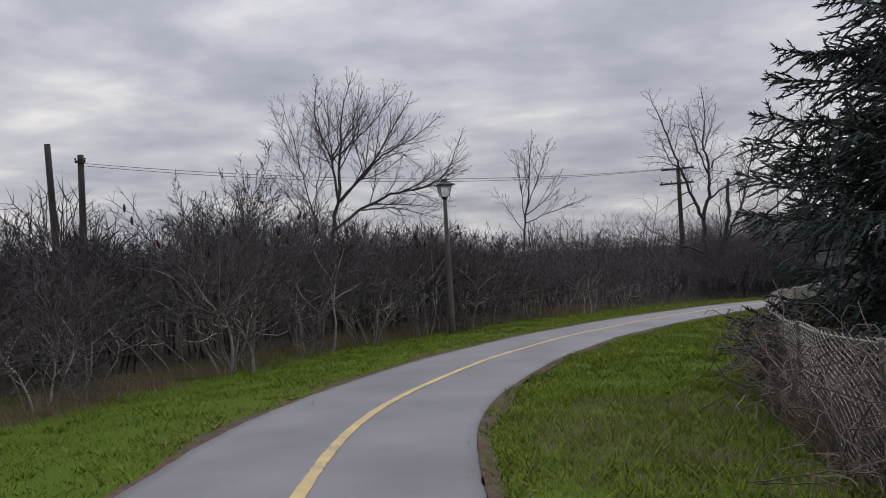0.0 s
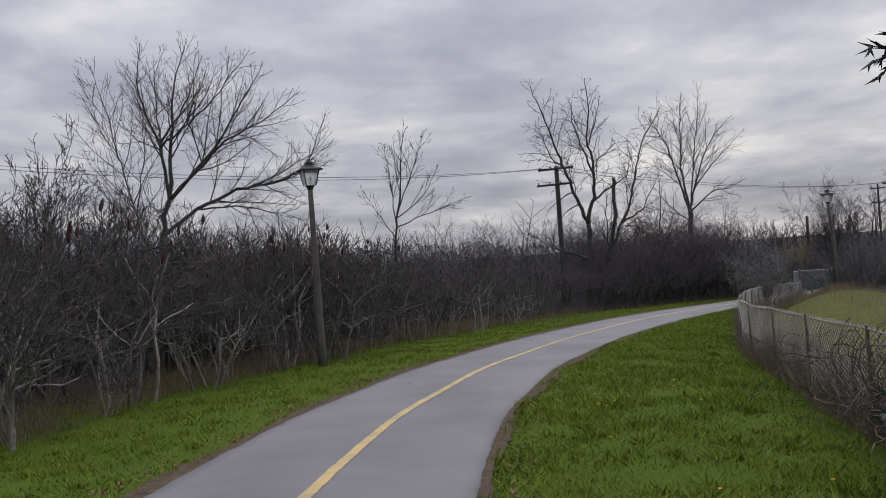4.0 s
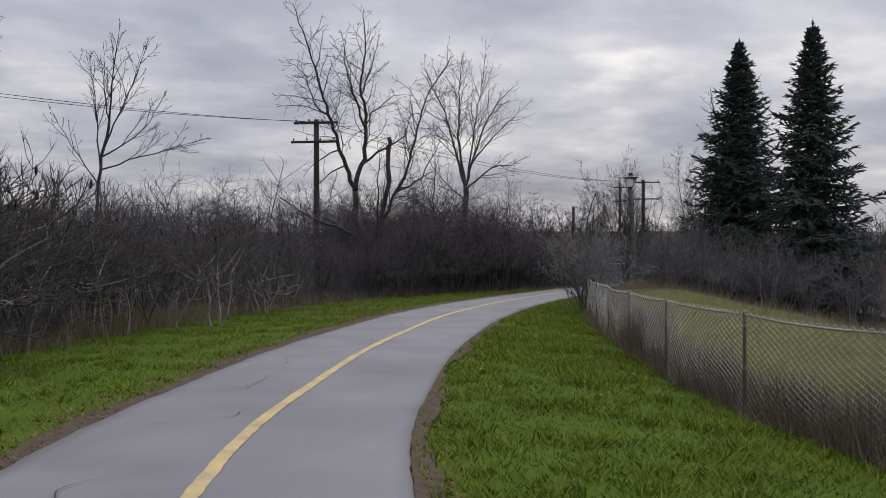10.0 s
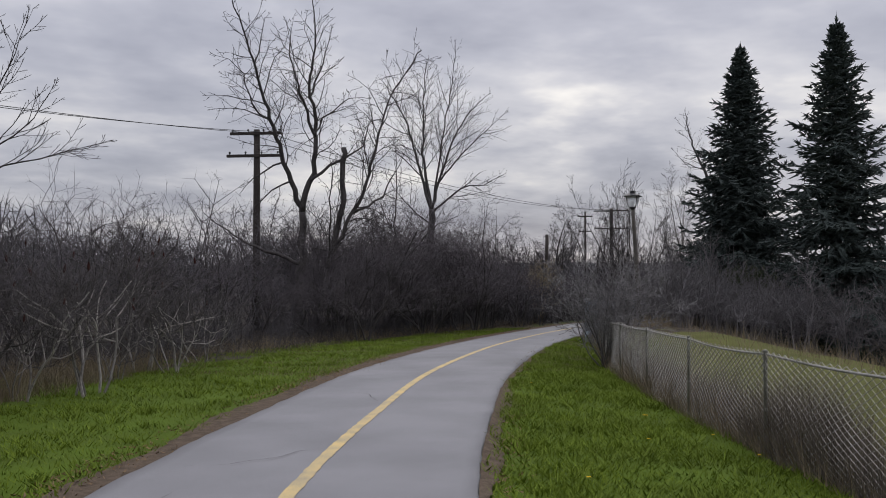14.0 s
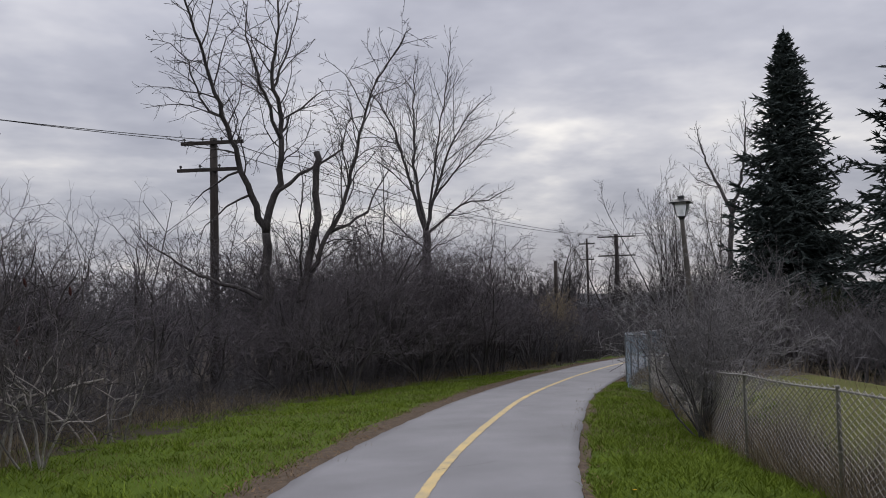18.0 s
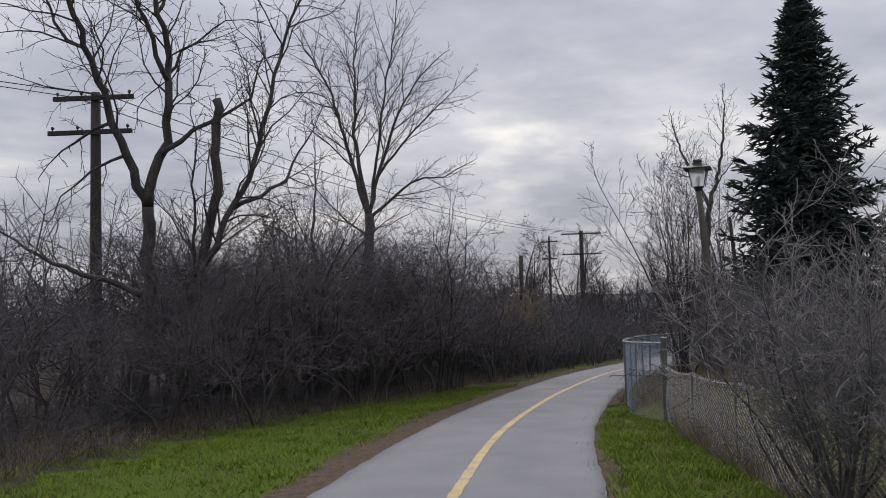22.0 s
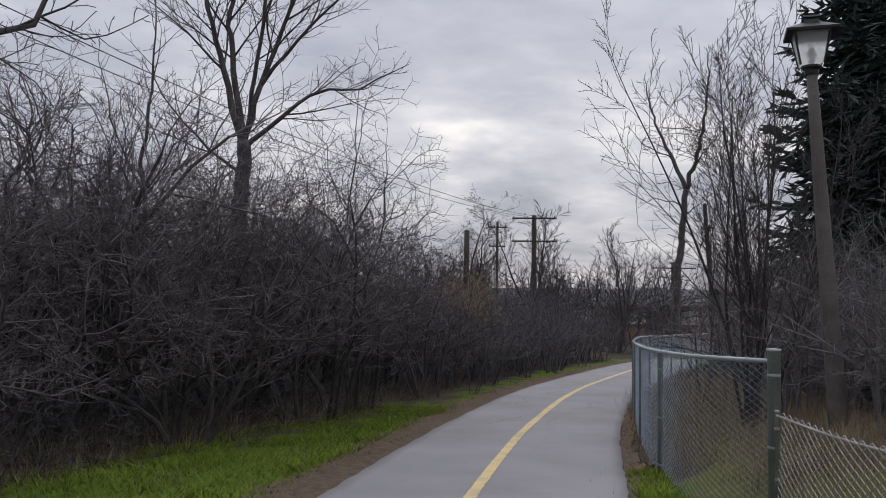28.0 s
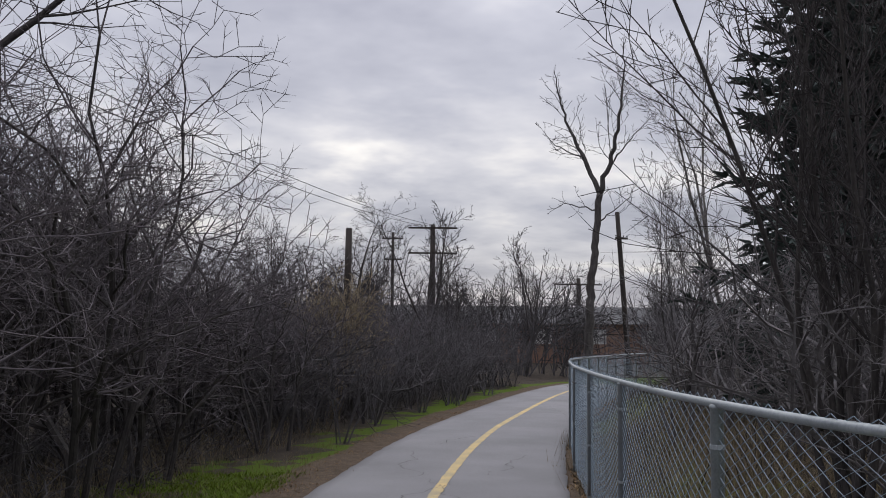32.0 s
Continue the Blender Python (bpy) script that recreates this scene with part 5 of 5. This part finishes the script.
def tufts(n, s0, s1, dlo, dhi, seed, per=45, spread=0.09, tall=2.0):
    """Clumps of taller grass, as places for blades."""
    r = np.random.RandomState(seed)
    out = []
    for _ in range(n):
        q = on_path(r.uniform(s0, s1), r.uniform(dlo, dhi))
        k = r.uniform(0.6, 1.2)
        out.append(np.stack([q.x + r.normal(0, spread * k, per), q.y + r.normal(0, spread * k, per), np.full(per, tall * k)], 1))
    return np.vstack(out)


fence_at = lambda s: float(np.interp(s, FENCE_D[0], FENCE_D[1]))
blades("grass", np.vstack([tufts(420, 0, 50, 1.9, 4.6, 21), tufts(260, 2, 56, -5.8, -2.2, 22), strip_places(210000, -3, 57, lambda s: half_right(s) + 0.07 + 0.05 * math.sin(s * 3.1), lambda s: fence_at(s) + 0.1, 1), strip_places(185000, -3, 64, lambda s: -thicket_edge(s) - 0.6 - 1.7 * (s < 40), lambda s: -half(s) - 0.12 - np.interp(s, (0, 25, 40, 55, 70), (0.0, 0.08, 0.2, 0.4, 0.35)), 2)]), 0.028, 0.080, 0.0088, BLADE, "short fresh green grass beside the path", 3, 0.8)
blades("dry_grass", np.vstack([tufts(150, 12, 24, -7.4, -5.9, 23, 40, 0.14, 1.1), tufts(90, 0, 12, 1.9, 4.4, 24, 30, 0.25, 0.22), tufts(320, 24, 42, -7.8, -6.0, 25, 34, 0.18, 1.25), strip_places(3500, -6, 22, lambda s: -thicket_edge(s) - 2.2, lambda s: -thicket_edge(s) + 0.4, 4), strip_places(12000, 23, 44, lambda s: -thicket_edge(s) - 2.2, lambda s: -thicket_edge(s) + 0.4, 34), strip_places(8000, 44, 70, lambda s: -thicket_edge(s) - 2.2, lambda s: -thicket_edge(s) + 0.2, 35), strip_places(46000, -3, 53, lambda s: fence_at(s) - 0.10, lambda s: fence_at(s) + 0.6, 5), tufts(700, 40, 70, -6.0, -1.8, 26, 30, 0.24, 0.2), tufts(380, 42, 57, 1.7, 3.3, 31, 30, 0.22, 0.2), tufts(620, -2, 13, 2.2, 4.9, 27, 34, 0.24, 0.28), tufts(330, -1, 20, -6.9, -5.7, 28, 45, 0.22, 0.75), np.vstack([tufts(90, a, a + 2.0, fence_at(a) + 0.15, fence_at(a) + 2.4, 30 + a, 40, 0.2, 0.8) for a in range(55, 68, 2)]), strip_places(12000, 3, 60, lambda s: fence_at(s) + 0.5, lambda s: fence_at(s) + 12, 7)]), 0.10, 0.48, 0.004, STRAW, "tall dead straw-coloured grass by the thicket and fence", 6, 0.4)
blades("fence_weeds", np.vstack([strip_places(46000, 1, 34, lambda s: fence_at(s) - 0.04, lambda s: fence_at(s) + 0.32, 41, 0.3), strip_places(12000, 30, 54, lambda s: fence_at(s) - 0.02, lambda s: fence_at(s) + 0.5, 42, 0.8)]), 0.20, 0.80, 0.0036, WEED, "grey-brown dead weeds standing in the chain link fence", 43, 0.22, "weeds")
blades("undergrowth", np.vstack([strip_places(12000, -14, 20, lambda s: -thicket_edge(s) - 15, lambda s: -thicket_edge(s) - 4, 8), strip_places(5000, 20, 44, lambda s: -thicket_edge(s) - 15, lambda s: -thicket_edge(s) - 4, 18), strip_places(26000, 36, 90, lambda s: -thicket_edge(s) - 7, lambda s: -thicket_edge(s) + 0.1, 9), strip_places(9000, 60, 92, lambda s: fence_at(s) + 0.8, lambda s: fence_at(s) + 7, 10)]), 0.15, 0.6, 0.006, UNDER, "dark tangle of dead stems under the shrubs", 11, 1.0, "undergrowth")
blades("fallen_leaves", np.vstack([strip_places(9000, 50, 84, lambda s: half(s) + 0.02, lambda s: fence_at(s) + 0.3, 12), strip_places(15000, 10, 80, lambda s: -half(s) - 0.7, lambda s: -half(s) - 0.02, 13), strip_places(3000, -3, 50, lambda s: half(s) - 0.02, lambda s: half(s) + 0.35, 14)]), 0.012, 0.04, 0.022, LEAF, "brown dead leaves along the edge of the path", 15, 1.6, "leaves")

# ---- dandelions in the verge ----


def dandelion(x, y, seed):
    rs = random.Random(seed)
    root = thing("dandelion", "small yellow dandelion flower in the grass", "flower", "dandelions")
    stalk, bloom = Mesh(), Mesh()
    h = rs.uniform(0.06, 0.11)
    stalk.tube([Vector((0, 0, 0)), Vector((0.005, 0, h))], [0.003, 0.003], 4)
    n = 14
    for k in range(n):
        a = 6.283 * k / n
        o = Vector((math.cos(a), math.sin(a), 0))
        t = Vector((-o.y, o.x, 0))
        c = Vector((0.005, 0, h))
        bloom.quad(c, c + o * 0.012 - t * 0.005 + Vector((0, 0, 0.008)), c + o * 0.024 + Vector((0, 0, 0.004)), c + o * 0.012 + t * 0.005 + Vector((0, 0, 0.008)))
    part("stalk", stalk, BLADE, root)
    part("bloom", bloom, DANDELION, root)
    root.location = (x, y, gz(x, y))


for k in range(30):
    s_, d_ = rs.uniform(14, 40), rs.uniform(2.0, 4.6)
    q = on_path(s_, d_)
    if k < 6:
        q = on_path(19.0 + 0.12 * k, 2.7 + 0.1 * (k % 3))
    dandelion(q.x, q.y, k)

# ---- more bare trees round the bend ----
LIGHT = params(FINE, segs=(6, 5, 3, 1), sides=(5, 3, 3, 3), kids=(9, 7, 4), angle=(36, 40, 42), ratio=(0.45, 0.5, 0.5), twig_level=1, min_r=0.010, bend=(0.1, 0.16, 0.2, 0.2))
LIGHT["from"] = (0.25, 0.15, 0.1)
grown = [tree("bare_tree", x, y, "bare grey tree standing in the far scrub", fan((0, 0, 0, 6.5, 0.14), (1.6, 0.4, 0, 5.8, 0.08), (1.9, -0.4, 0.1, 5.6, 0.08), (2.4, 0.1, -0.3, 5.2, 0.07)), LIGHT, 60 + k, group="far trees") for k, (x, y) in enumerate(((48.5, 73.5), (60, 78)))]
for k, (x, y, size, which) in enumerate(((46.0, 70.5, 0.62, 1), (52.0, 76.0, 0.75, 5), (60.0, 80.0, 0.8, 1), (70.0, 86.0, 0.8, 5), (55.0, 86.0, 0.9, 1), (76.0, 79.0, 0.75, 1), (84.0, 84.0, 0.9, 5), (66.0, 64.5, 0.62, 1), (63.0, 61.0, 0.7, 5),
                                          (41.0, 72.0, 0.6, 5), (36.0, 68.5, 0.62, 1), (72.0, 72.0, 0.55, 1), (-16.0, 52.0, 0.5, 1), (-26.0, 48.0, 0.5, 5), (33.0, 64.0, 0.6, 6), (50.0, 52.0, 0.7, 1), (54.0, 44.0, 0.8, 5))):
    c = copy_thing(grown[which % 2], pose(x, y, gz(x, y), 0, 0, k * 67))
    c.scale = (size, size, size)
    tagged(c, "bare grey tree standing in the far scrub", "tree", "far trees")

# ---- distant long low building beyond the thicket ----
house = thing("far_building", "long low brick building with a grey roof beyond the trees", "building")
m = pose(74, 97, -4.1, rz=-38)
wall = Mesh()
wall.box((-24, -3, 0), (24, 3, 3.9), m)
part("wall", wall, FAR_WALL, house)
roof = Mesh()
lo = [m @ Vector(p) for p in ((-24.4, -3.5, 3.85), (24.4, -3.5, 3.85), (24.4, 3.5, 3.85), (-24.4, 3.5, 3.85), (-24.4, 0, 5.3), (24.4, 0, 5.3))]
roof.v += lo
roof.f += [(0, 1, 5, 4), (2, 3, 4, 5), (0, 4, 3), (1, 2, 5), (0, 3, 2, 1)]
part("roof", roof, FAR_ROOF, house)
for k in range(10):
    win = Mesh()
    win.box((-22 + 4.6 * k, -3.06, 2.2), (-20.4 + 4.6 * k, -2.98, 3.4), m)
    part("window", win, FAR_PANE, house)
